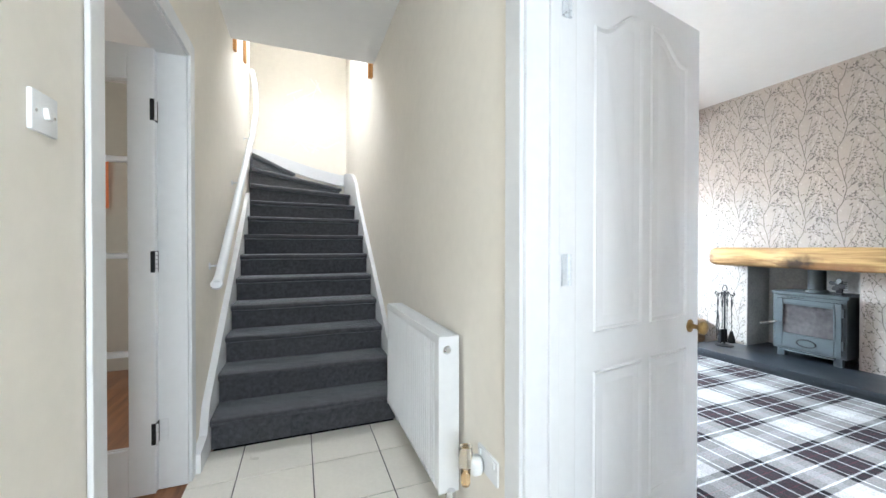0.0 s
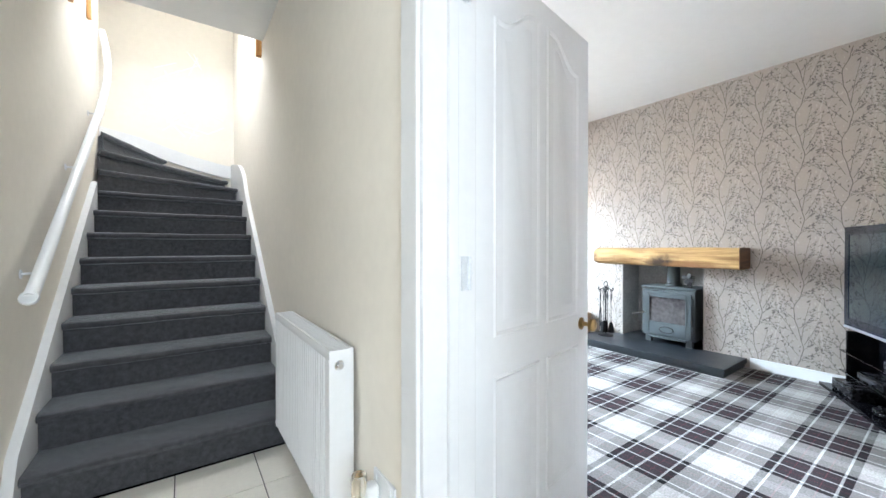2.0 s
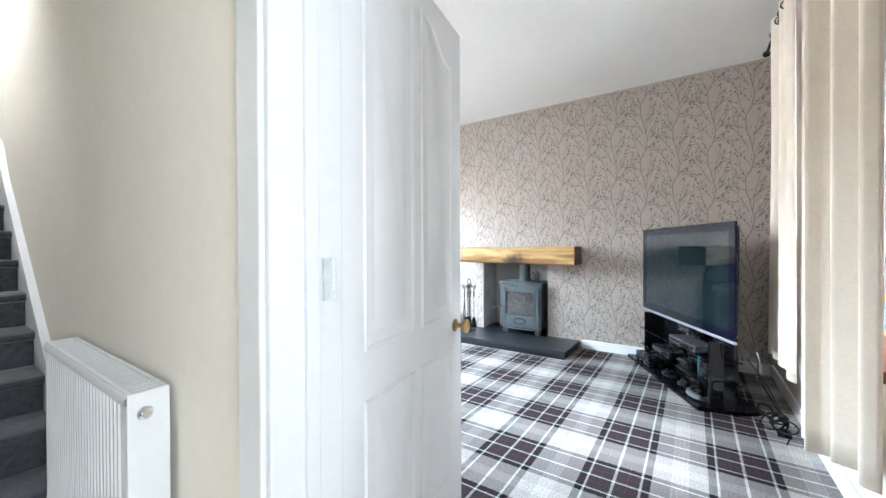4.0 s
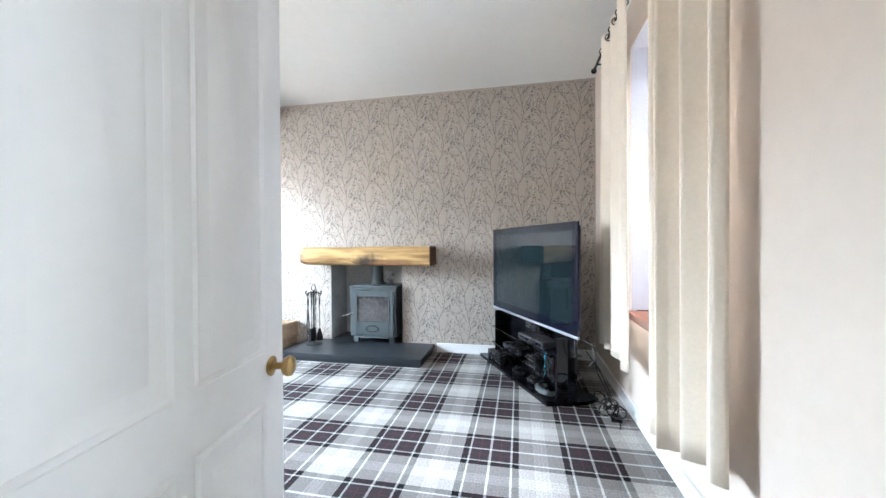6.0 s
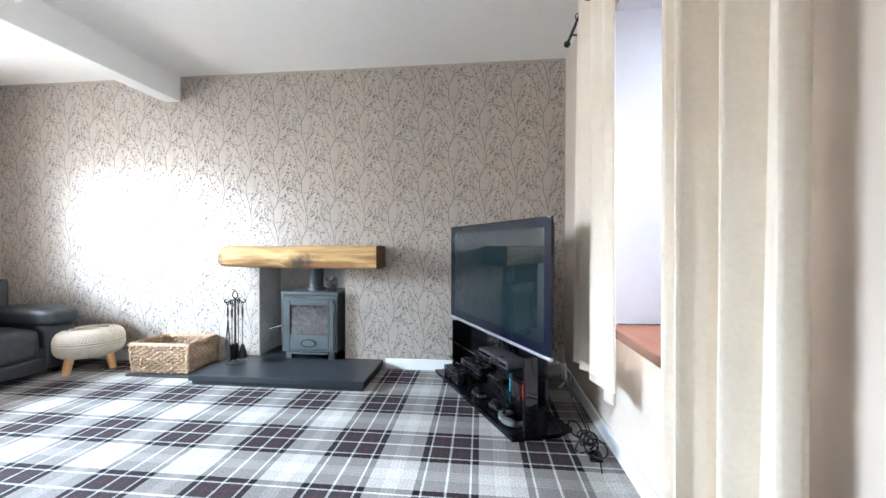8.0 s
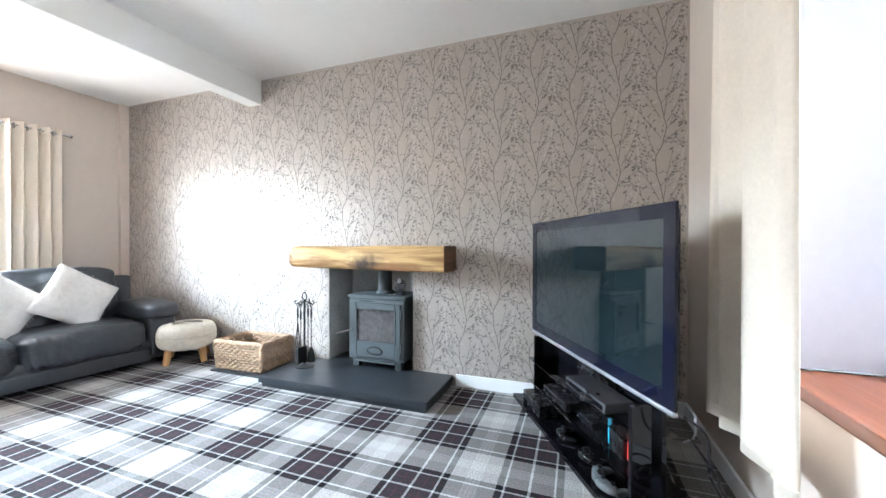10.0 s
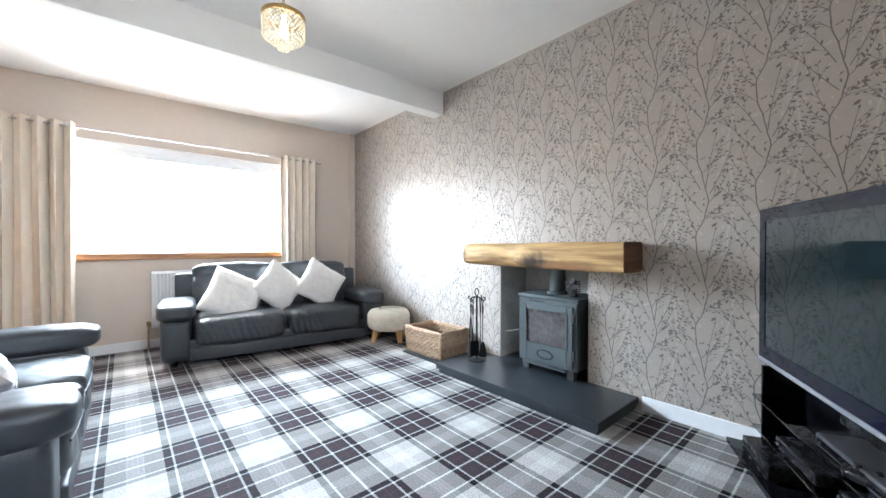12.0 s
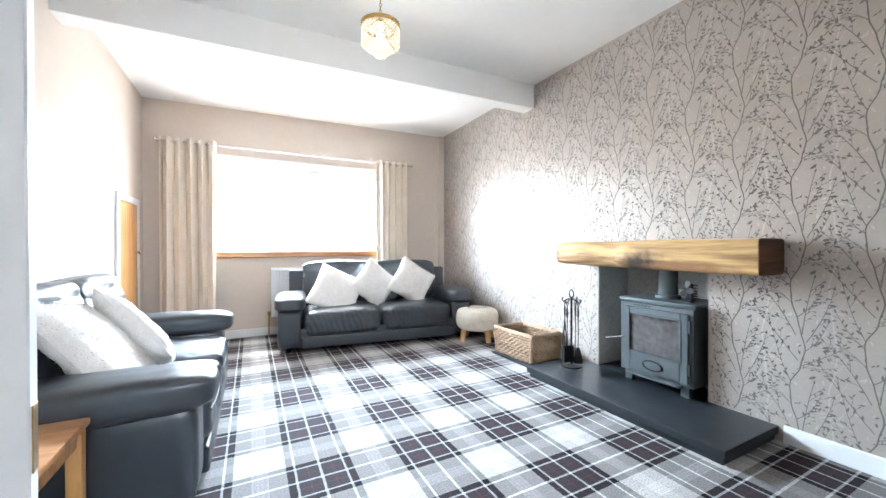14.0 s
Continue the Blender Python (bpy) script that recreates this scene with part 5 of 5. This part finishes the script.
# ---- television and stand ----
TVM = pose(3.950, 0.397, 0, 0, 0, 27.5)
tv = thing("television", TVM @ Matrix.Translation((0, 0, 0.545)), "large flat screen television, switched off, in a thin black frame", "television")
part("case", box(-0.680, 0.680, -0.045, -0.014, 0.03, 0.76, 0.012), PLASTIC, tv)
part("bezel", boxes([(-0.702, -0.640, -0.014, 0.0, 0.0, 0.785), (0.640, 0.702, -0.014, 0.0, 0.0, 0.785), (-0.640, 0.640, -0.014, 0.0, 0.0, 0.062), (-0.640, 0.640, -0.014, 0.0, 0.725, 0.785)]), BEZEL, tv, "glossy dark bezel", smooth=False)
part("screen", box(-0.640, 0.640, -0.012, -0.003, 0.062, 0.725), SCREEN, tv, "dark reflective screen", smooth=False)
BRUSHED = material("brushed_silver", (0.42, 0.43, 0.45), 0.4, 0.8, noise_scale=20, mix=0.05)
part("trim_strip", box(-0.702, 0.702, -0.016, 0.004, -0.020, -0.001, 0.003), BRUSHED, tv, "silver strip along the lower edge")
part("mount", box(-0.12, 0.12, -0.11, -0.05, -0.10, 0.35, 0.01), PLASTIC, tv)

stand = thing("tv_stand", TVM, "black glass television stand with clear shelves", "tv stand")


def plate(poly, z0, z1):
    return loft([[(x, y, z) for x, y in poly] for z in (z0, z1)])


part("base", plate([(-0.50, 0.115), (0.80, 0.115), (0.70, -0.30), (-0.53, -0.30), (-0.56, -0.17)], 0.004, 0.030), BLACKGLASS, stand, "black glass base", smooth=False)
part("back_board", box(-0.42, 0.66, -0.20, -0.175, 0.03, 0.50, 0.003), BLACKGLASS, stand, smooth=False)
part("upright", box(-0.545, -0.520, -0.03, 0.06, 0.03, 0.50, 0.004), BLACKGLASS, stand, "black glass side upright", smooth=False)
part("upright", box(0.655, 0.675, -0.22, 0.0, 0.03, 0.50, 0.004), BLACKGLASS, stand, smooth=False)
part("column", box(-0.08, 0.12, -0.175, -0.12, 0.03, 0.62, 0.01), PLASTIC, stand)
for z in (0.185, 0.345):
    part("shelf", plate([(-0.515, 0.07), (0.64, 0.05), (0.62, -0.172), (-0.515, -0.172)], z, z + 0.008), SMOKE, stand, "clear glass shelf", smooth=False)


def device(name, x0, x1, y0, y1, z0, z1, label, category, mat=None):
    o = thing(name, TVM @ Matrix.Translation(((x0 + x1) / 2, (y0 + y1) / 2, z0)), label, category)
    a, b, h = (x1 - x0) / 2, (y1 - y0) / 2, z1 - z0
    part("casing", box(-a, a, -b, b, 0.003, h, 0.008, 3), mat or PLASTIC, o)
    part("front_panel", box(-a * 0.92, a * 0.92, b, b + 0.003, h * 0.3, h * 0.75), BLACKGLASS, o, smooth=False)
    part("button", lathe([(0, 0), (0.006, 0), (0.006, 0.004), (0, 0.004)], 12, pose(a * 0.8, b + 0.003, h * 0.5, -90, 0, 0)), GREYPL, o)
    for s in (-1, 1):
        part("foot", box(s * a * 0.8 - 0.012, s * a * 0.8 + 0.012, -b * 0.8, b * 0.8, 0.0, 0.004), PLASTIC, o, smooth=False)
    return o


device("game_console", 0.36, 0.66, -0.12, 0.085, 0.030, 0.115, "black game console on the stand base", "game console")
device("set_top_box", 0.08, 0.40, -0.12, 0.04, 0.193, 0.245, "black set-top box on the glass shelf", "set-top box")
device("disc_player", -0.30, 0.10, -0.13, 0.03, 0.353, 0.405, "dark grey disc player on the upper shelf", "disc player", GREYPL)
device("router", -0.14, 0.02, -0.12, 0.00, 0.193, 0.235, "small black box on the glass shelf", "router")

hc = thing("handheld_console", TVM @ Matrix.Translation((-0.35, -0.02, 0.193)), "handheld console upright in its dock with red and blue sides", "game console")
part("dock", box(-0.055, 0.055, -0.025, 0.025, 0.0, 0.11, 0.006), PLASTIC, hc)
part("tablet", box(-0.062, 0.062, -0.006, 0.006, 0.012, 0.125, 0.004), BLACKGLASS, hc)
part("grip", box(-0.088, -0.062, -0.009, 0.011, 0.005, 0.125, 0.008, 3), REDPL, hc, "red side controller")
part("grip", box(0.062, 0.088, -0.009, 0.011, 0.005, 0.125, 0.008, 3), CYANPL, hc, "blue side controller")


def controller(x, y, z, rot, mat, label):
    o = thing("game_controller", TVM @ pose(x, y, z, 0, 0, rot), label, "game controller", "game controllers")
    part("body", soft_block(0.11, 0.06, 0.038, 3.0, 6, m=pose(0, 0, 0.006)), mat, o)
    for s in (-1, 1):
        part("grip", soft_block(0.036, 0.085, 0.034, 2.6, 6, m=pose(s * 0.056, -0.03, 0.0, 0, 0, s * 18)), mat, o)
        part("thumbstick", lathe([(0, 0.04), (0.006, 0.04), (0.006, 0.05), (0.011, 0.052), (0.010, 0.058), (0, 0.056)], 14, pose(s * 0.026, -0.008, 0)), PLASTIC, o)
    return o


CLEARPL = material("clear_grey_plastic", (0.11, 0.115, 0.12), 0.15, noise_scale=60, mix=0.4)
controller(-0.36, 0.055, 0.030, 20, CLEARPL, "see-through pale game controller on the black base")
controller(-0.27, 0.045, 0.030, -30, CLEARPL, "pale game controller beside another one")
controller(-0.12, 0.02, 0.030, 10, PLASTIC, "black game controller on the stand base")
controller(-0.17, 0.02, 0.353, 40, PLASTIC, "black game controller on the upper shelf")
controller(0.12, 0.04, 0.030, -15, PLASTIC, "black game controller on the glass base")


def cable(name, pts, r, mat, label):
    o = finish(name, tube(smooth_path(pts), r, 6), mat, None, True)
    return tagged(o, label, "cable")


def smooth_path(pts, k=8):
    pts = [Vector(p) for p in pts]
    out = []
    for i in range(len(pts) - 1):
        a, b, c, d = pts[max(i - 1, 0)], pts[i], pts[i + 1], pts[min(i + 2, len(pts) - 1)]
        for q in range(k):
            f = q / k
            out.append(0.5 * (2 * b + (c - a) * f + (2 * a - 5 * b + 4 * c - d) * f * f + (3 * b - a - 3 * c + d) * f ** 3))
    return out + [pts[-1]]


cable("cable", [(3.42, 0.02, 0.50), (3.36, -0.04, 0.46), (3.37, -0.05, 0.34), (3.45, -0.08, 0.26), (3.52, -0.16, 0.10), (3.55, -0.2, 0.01)], 0.005, PLASTIC, "black cable hanging behind the television")
cable("cable", [(3.45, 0.0, 0.42), (3.42, -0.08, 0.30), (3.46, -0.15, 0.15), (3.40, -0.2, 0.008), (3.2, -0.16, 0.006)], 0.004, PLASTIC, "black cable trailing to the carpet")
cable("cable", [(3.92, -0.10, 0.17), (3.78, -0.11, 0.27), (3.62, -0.07, 0.43)], 0.005, PLASTICW, "white cable behind the stand")
coil = bmesh.new()
rnd = random.Random(11)
for k in range(7):
    c = Vector((3.40 + rnd.uniform(-0.08, 0.10), -0.15 + rnd.uniform(-0.05, 0.05), 0.05 + rnd.uniform(0, 0.04)))
    ax = Matrix.Rotation(rnd.uniform(-0.9, 0.9), 4, "X") @ Matrix.Rotation(rnd.uniform(-0.9, 0.9), 4, "Y")
    rr = rnd.uniform(0.05, 0.09)
    ring = [c + ax @ Vector((rr * math.cos(a), 0.7 * rr * math.sin(a), 0)) for a in (2 * math.pi * q / 20 for q in range(20))]
    add_tube(coil, [Vector((p.x, p.y, max(p.z, 0.006))) for p in ring], 0.0055, 6, True)
add_box(coil, 3.30, 3.37, -0.20, -0.13, 0.0, 0.035, None, 0.006)
tagged(finish("cable_bundle", coil, PLASTIC, None, True), "tangled bundle of black cables on the carpet", "cables")

# things on the deep window sill
SILL = SZ0 + 0.012
pf = thing("photo_frame", pose(3.05, -0.52, SILL, 0, 0, 40) @ pose(0, 0, 0.004, 12, 0, 0) @ Matrix.Scale(0.84, 4), "light wooden photo frame leaning on the sill", "photo frame")
part("frame", boxes([(-0.10, -0.065, -0.008, 0.008, 0, 0.25), (0.065, 0.10, -0.008, 0.008, 0, 0.25), (-0.065, 0.065, -0.008, 0.008, 0, 0.035), (-0.065, 0.065, -0.008, 0.008, 0.215, 0.25)], 0.003), PINE, pf, smooth=False)
part("picture", box(-0.065, 0.065, -0.003, 0.003, 0.035, 0.215), material("blurred_blue_print", (0.16, 0.27, 0.38), 0.3, noise_scale=18, mix=0.5), pf, "small blurred blue picture", smooth=False)
part("back_strut", box(-0.02, 0.02, -0.07, -0.008, 0.0, 0.12, mat=Matrix.Identity(4)), PINE, pf, smooth=False)
cr = thing("crystal_ornament", pose(3.38, -0.60, SILL) @ Matrix.Scale(0.92, 4), "pink quartz ball on a small dark stand", "ornament")
part("ball", wrinkled(lathe([(0.0, 0.034)] + [(0.036 * math.sin(a), 0.07 - 0.036 * math.cos(a)) for a in (math.pi * k / 14 for k in range(1, 14))] + [(0.0, 0.106)], 24), 0.003, 40, 3), material("pink_quartz", (0.80, 0.42, 0.45), 0.25, noise_scale=30, mix=0.25), cr)
part("stand", lathe([(0, 0), (0.026, 0), (0.028, 0.008), (0.014, 0.018), (0.022, 0.034), (0.018, 0.038), (0, 0.036)], 20), MAHOG, cr, "turned dark wood stand")
cable("cable", [(SW1 - 0.02, -0.33, SILL + 0.004), (SW1 - 0.015, -0.5, SILL + 0.004), (SW1 - 0.02, -0.85, SILL + 0.004)], 0.004, PLASTIC, "thin black cable along the sill edge")


# ---- wallpaper print: climbing twigs with leaves ----
PAPER_W, PAPER_H = 0.2855, 0.572   # column spacing and height of the repeat, set in half-drop


def bezier(a, b, c, k=9):
    return [tuple((1 - f) ** 2 * p + 2 * f * (1 - f) * q + f * f * r for p, q, r in zip(a, b, c)) for f in (i / k for i in range(k + 1))]


def twig_print():
    """One repeat of the paper: ribbons (points, width) and leaves (place, angle, length), dark and pale."""
    rnd = random.Random(5)
    dark, pale = [], []

    def leaf(px, pz, way, length):
        dark.append(("l", (px, pz), way, length))

    def twig(px, pz, way, length, width):
        tip = (px + math.sin(way) * length, pz + math.cos(way) * length)
        bow = rnd.uniform(-0.2, 0.2) * length
        mid = ((px + tip[0]) / 2 + math.cos(way) * bow, (pz + tip[1]) / 2 - math.sin(way) * bow)
        pts = bezier((px, pz), mid, tip, 4)
        dark.append(("r", pts, width))
        for q in pts[2:]:
            if rnd.random() < 0.55:
                leaf(q[0], q[1], way + rnd.choice((-1, 1)) * rnd.uniform(0.3, 1.0), rnd.uniform(0.014, 0.024))

    stem = [(0.005, 0.0), (-0.024, 0.12), (-0.030, 0.218), (0.016, 0.333), (0.035, 0.431), (0.016, 0.523), (0.005, 0.572)]
    trunk = []
    for i in range(24):
        v = PAPER_H * i / 24
        k = max(q for q in range(6) if stem[q][1] <= v)
        f = (v - stem[k][1]) / (stem[k + 1][1] - stem[k][1])
        f = f * f * (3 - 2 * f)
        trunk.append((stem[k][0] + (stem[k + 1][0] - stem[k][0]) * f, v))
    trunk.append(stem[-1])
    dark.append(("r", trunk, 0.0056))
    # limbs: root, elbow, tip, width
    limbs = (((0.016, 0.333), (0.09, 0.38), (0.19, 0.47), 0.0040), ((0.022, 0.51), (0.036, 0.67), (0.07, 0.82), 0.0046),
             ((0.040, 0.47), (0.120, 0.62), (0.147, 0.763), 0.0042), ((0.005, 0.36), (-0.08, 0.47), (-0.19, 0.643), 0.0042),
             ((-0.005, 0.50), (-0.085, 0.68), (-0.175, 0.774), 0.0042), ((-0.030, 0.20), (-0.085, 0.25), (-0.13, 0.36), 0.0036),
             ((0.0, 0.31), (0.08, 0.36), (0.17, 0.31), 0.0026), ((0.0, 0.03), (0.07, 0.09), (0.10, 0.20), 0.0040),
             ((0.034, 0.42), (0.085, 0.46), (0.125, 0.585), 0.0036), ((-0.028, 0.24), (-0.075, 0.34), (-0.105, 0.50), 0.0036), ((-0.020, 0.10), (-0.06, 0.16), (-0.115, 0.19), 0.0030))
    for root, elbow, tip, width in limbs:
        pts = bezier(root, elbow, tip)
        dark.append(("r", pts, width))
        for k in range(2, len(pts) - 1):
            (px, pz), (ex, ez) = pts[k], pts[k + 1]
            way = math.atan2(ex - px, ez - pz)
            side = rnd.choice((-1, 1))
            roll = rnd.random()
            if roll < 0.52:
                twig(px, pz, way + side * rnd.uniform(0.45, 0.9), rnd.uniform(0.04, 0.09), 0.0023)
            elif roll < 0.95:
                leaf(px, pz, way + side * rnd.uniform(0.4, 1.1), rnd.uniform(0.017, 0.030))
        leaf(tip[0], tip[1], math.atan2(tip[0] - elbow[0], tip[1] - elbow[1]), 0.024)
    # a few large leaves and loose buds
    for px, pz, way in ((0.075, 0.385, 1.9), (-0.125, 0.395, -1.5), (-0.06, 0.29, 2.4), (0.10, 0.45, 1.2), (-0.15, 0.16, -1.9), (0.05, 0.27, 0.9)):
        leaf(px, pz, way, rnd.uniform(0.034, 0.042))
    for i in range(34):
        leaf(rnd.uniform(-0.14, 0.14), rnd.uniform(0, PAPER_H), rnd.uniform(-1.6, 1.6), rnd.uniform(0.016, 0.028))
    # pale trees between the columns
    half = PAPER_W / 2
    pale.append(("r", [(half + 0.5 * x, z) for x, z in trunk], 0.007))
    for k in range(9):
        v, s = PAPER_H * k / 9, 1 if k % 2 else -1
        pale.append(("r", bezier((half, v), (half + s * 0.04, v + 0.05), (half + s * 0.065, v + 0.13)), 0.0035))
        pale.append(("l", (half + s * rnd.uniform(0.02, 0.1), v), rnd.uniform(-1.5, 1.5), rnd.uniform(0.025, 0.04)))
    for i in range(14):
        pale.append(("l", (rnd.uniform(0.0, PAPER_W), rnd.uniform(0, PAPER_H)), rnd.uniform(-1.5, 1.5), rnd.uniform(0.018, 0.032)))
    return dark, pale


def lay_print(items, offset, name, mat, label):
    verts, faces = [], []

    def free(y, z):
        return SOUTH + 0.01 < y < NORTH - 0.06 and 0.085 < z < TOP - 0.012 and not (REC_S - 0.006 < y < REC_N + 0.006 and z < REC_H + 0.006)

    face_x = EAST - offset
    for c in range(-6, 17):
        for r in range(-2, 6):
            oy = 1.297 + PAPER_W * c
            oz = 0.124 + PAPER_H * r + (PAPER_H / 2 if c % 2 else 0)
            for it in items:
                if it[0] == "r":
                    pts, w = it[1], it[2]
                    n_p = len(pts)
                    for k in range(n_p - 1):
                        (a, b), (e, f) = pts[k], pts[k + 1]
                        a, e, b, f = oy - a, oy - e, oz + b, oz + f
                        if not (free(a, b) and free(e, f)):
                            continue
                        d = math.hypot(e - a, f - b)
                        nx, nz = -(f - b) / d * w / 2, (e - a) / d * w / 2
                        g0, g1 = (1.0, 1.0) if n_p > 12 else (1 - 0.55 * k / n_p, 1 - 0.55 * (k + 1) / n_p)
                        n = len(verts)
                        verts += [(face_x, a + nx * g0, b + nz * g0), (face_x, a - nx * g0, b - nz * g0), (face_x, e - nx * g1, f - nz * g1), (face_x, e + nx * g1, f + nz * g1)]
                        faces.append((n, n + 1, n + 2, n + 3))
                else:
                    (a, b), an, L = it[1], it[2], it[3]
                    a, b = oy - a, oz + b
                    if not (free(a, b) and free(a - math.sin(an) * L, b + math.cos(an) * L)):
                        continue
                    ux, uz = -math.sin(an), math.cos(an)
                    n = len(verts)
                    for u, w in ((0, 0), (0.3, 0.16), (0.6, 0.17), (1, 0), (0.6, -0.17), (0.3, -0.16)):
                        verts.append((face_x, a + (ux * u - uz * w) * L, b + (uz * u + ux * w) * L))
                    faces.append(tuple(range(n, n + 6)))
    me = bpy.data.meshes.new(name)
    me.from_pydata(verts, [], faces)
    me.materials.append(mat)
    ob = new(name, me)
    ob.parent = bpy.data.objects["wall_east"]
    return tagged(ob, label, kind="stuff")


dark_items, pale_items = twig_print()
lay_print(pale_items, 0.0012, "pale_leaf_print", PRINT_PALE, "pale silvery leaf print")
lay_print(dark_items, 0.0020, "twig_print", PRINT, "dark brown twig and leaf print")

# ---- hall floor tiles ----
tile_bm = bmesh.new()
add_box(tile_bm, -0.1785, 0.1785, -0.1785, 0.1785, -0.006, 0.0, None, 0.002, 1)
tile_mesh = bpy.data.meshes.new("tile")
tile_bm.to_mesh(tile_mesh)
tile_bm.free()
tile_mesh.materials.append(TILE)
floor_hall = bpy.data.objects["floor_hall"]
for i in range(-1, 3):
    for j in range(12):
        cx, cy = 0.1500 + 0.363 * (i - 0.5), 2.155 + 0.363 * (0.5 - j)
        x0, x1 = max(cx - 0.179, HALL_W), min(cx + 0.179, HALL_E)
        y0, y1 = max(cy - 0.179, HALL_S), min(cy + 0.179, 2.49)
        if x1 - x0 < 0.02 or y1 - y0 < 0.02:
            continue
        if x1 - x0 > 0.357 and y1 - y0 > 0.357:
            o = new("tile", tile_mesh)
            o.location = (cx, cy, 0.0)
        else:
            o = finish("tile", box(x0, x1, y0, y1, -0.006, 0.0, 0.002, 1), TILE)
        o.parent = floor_hall
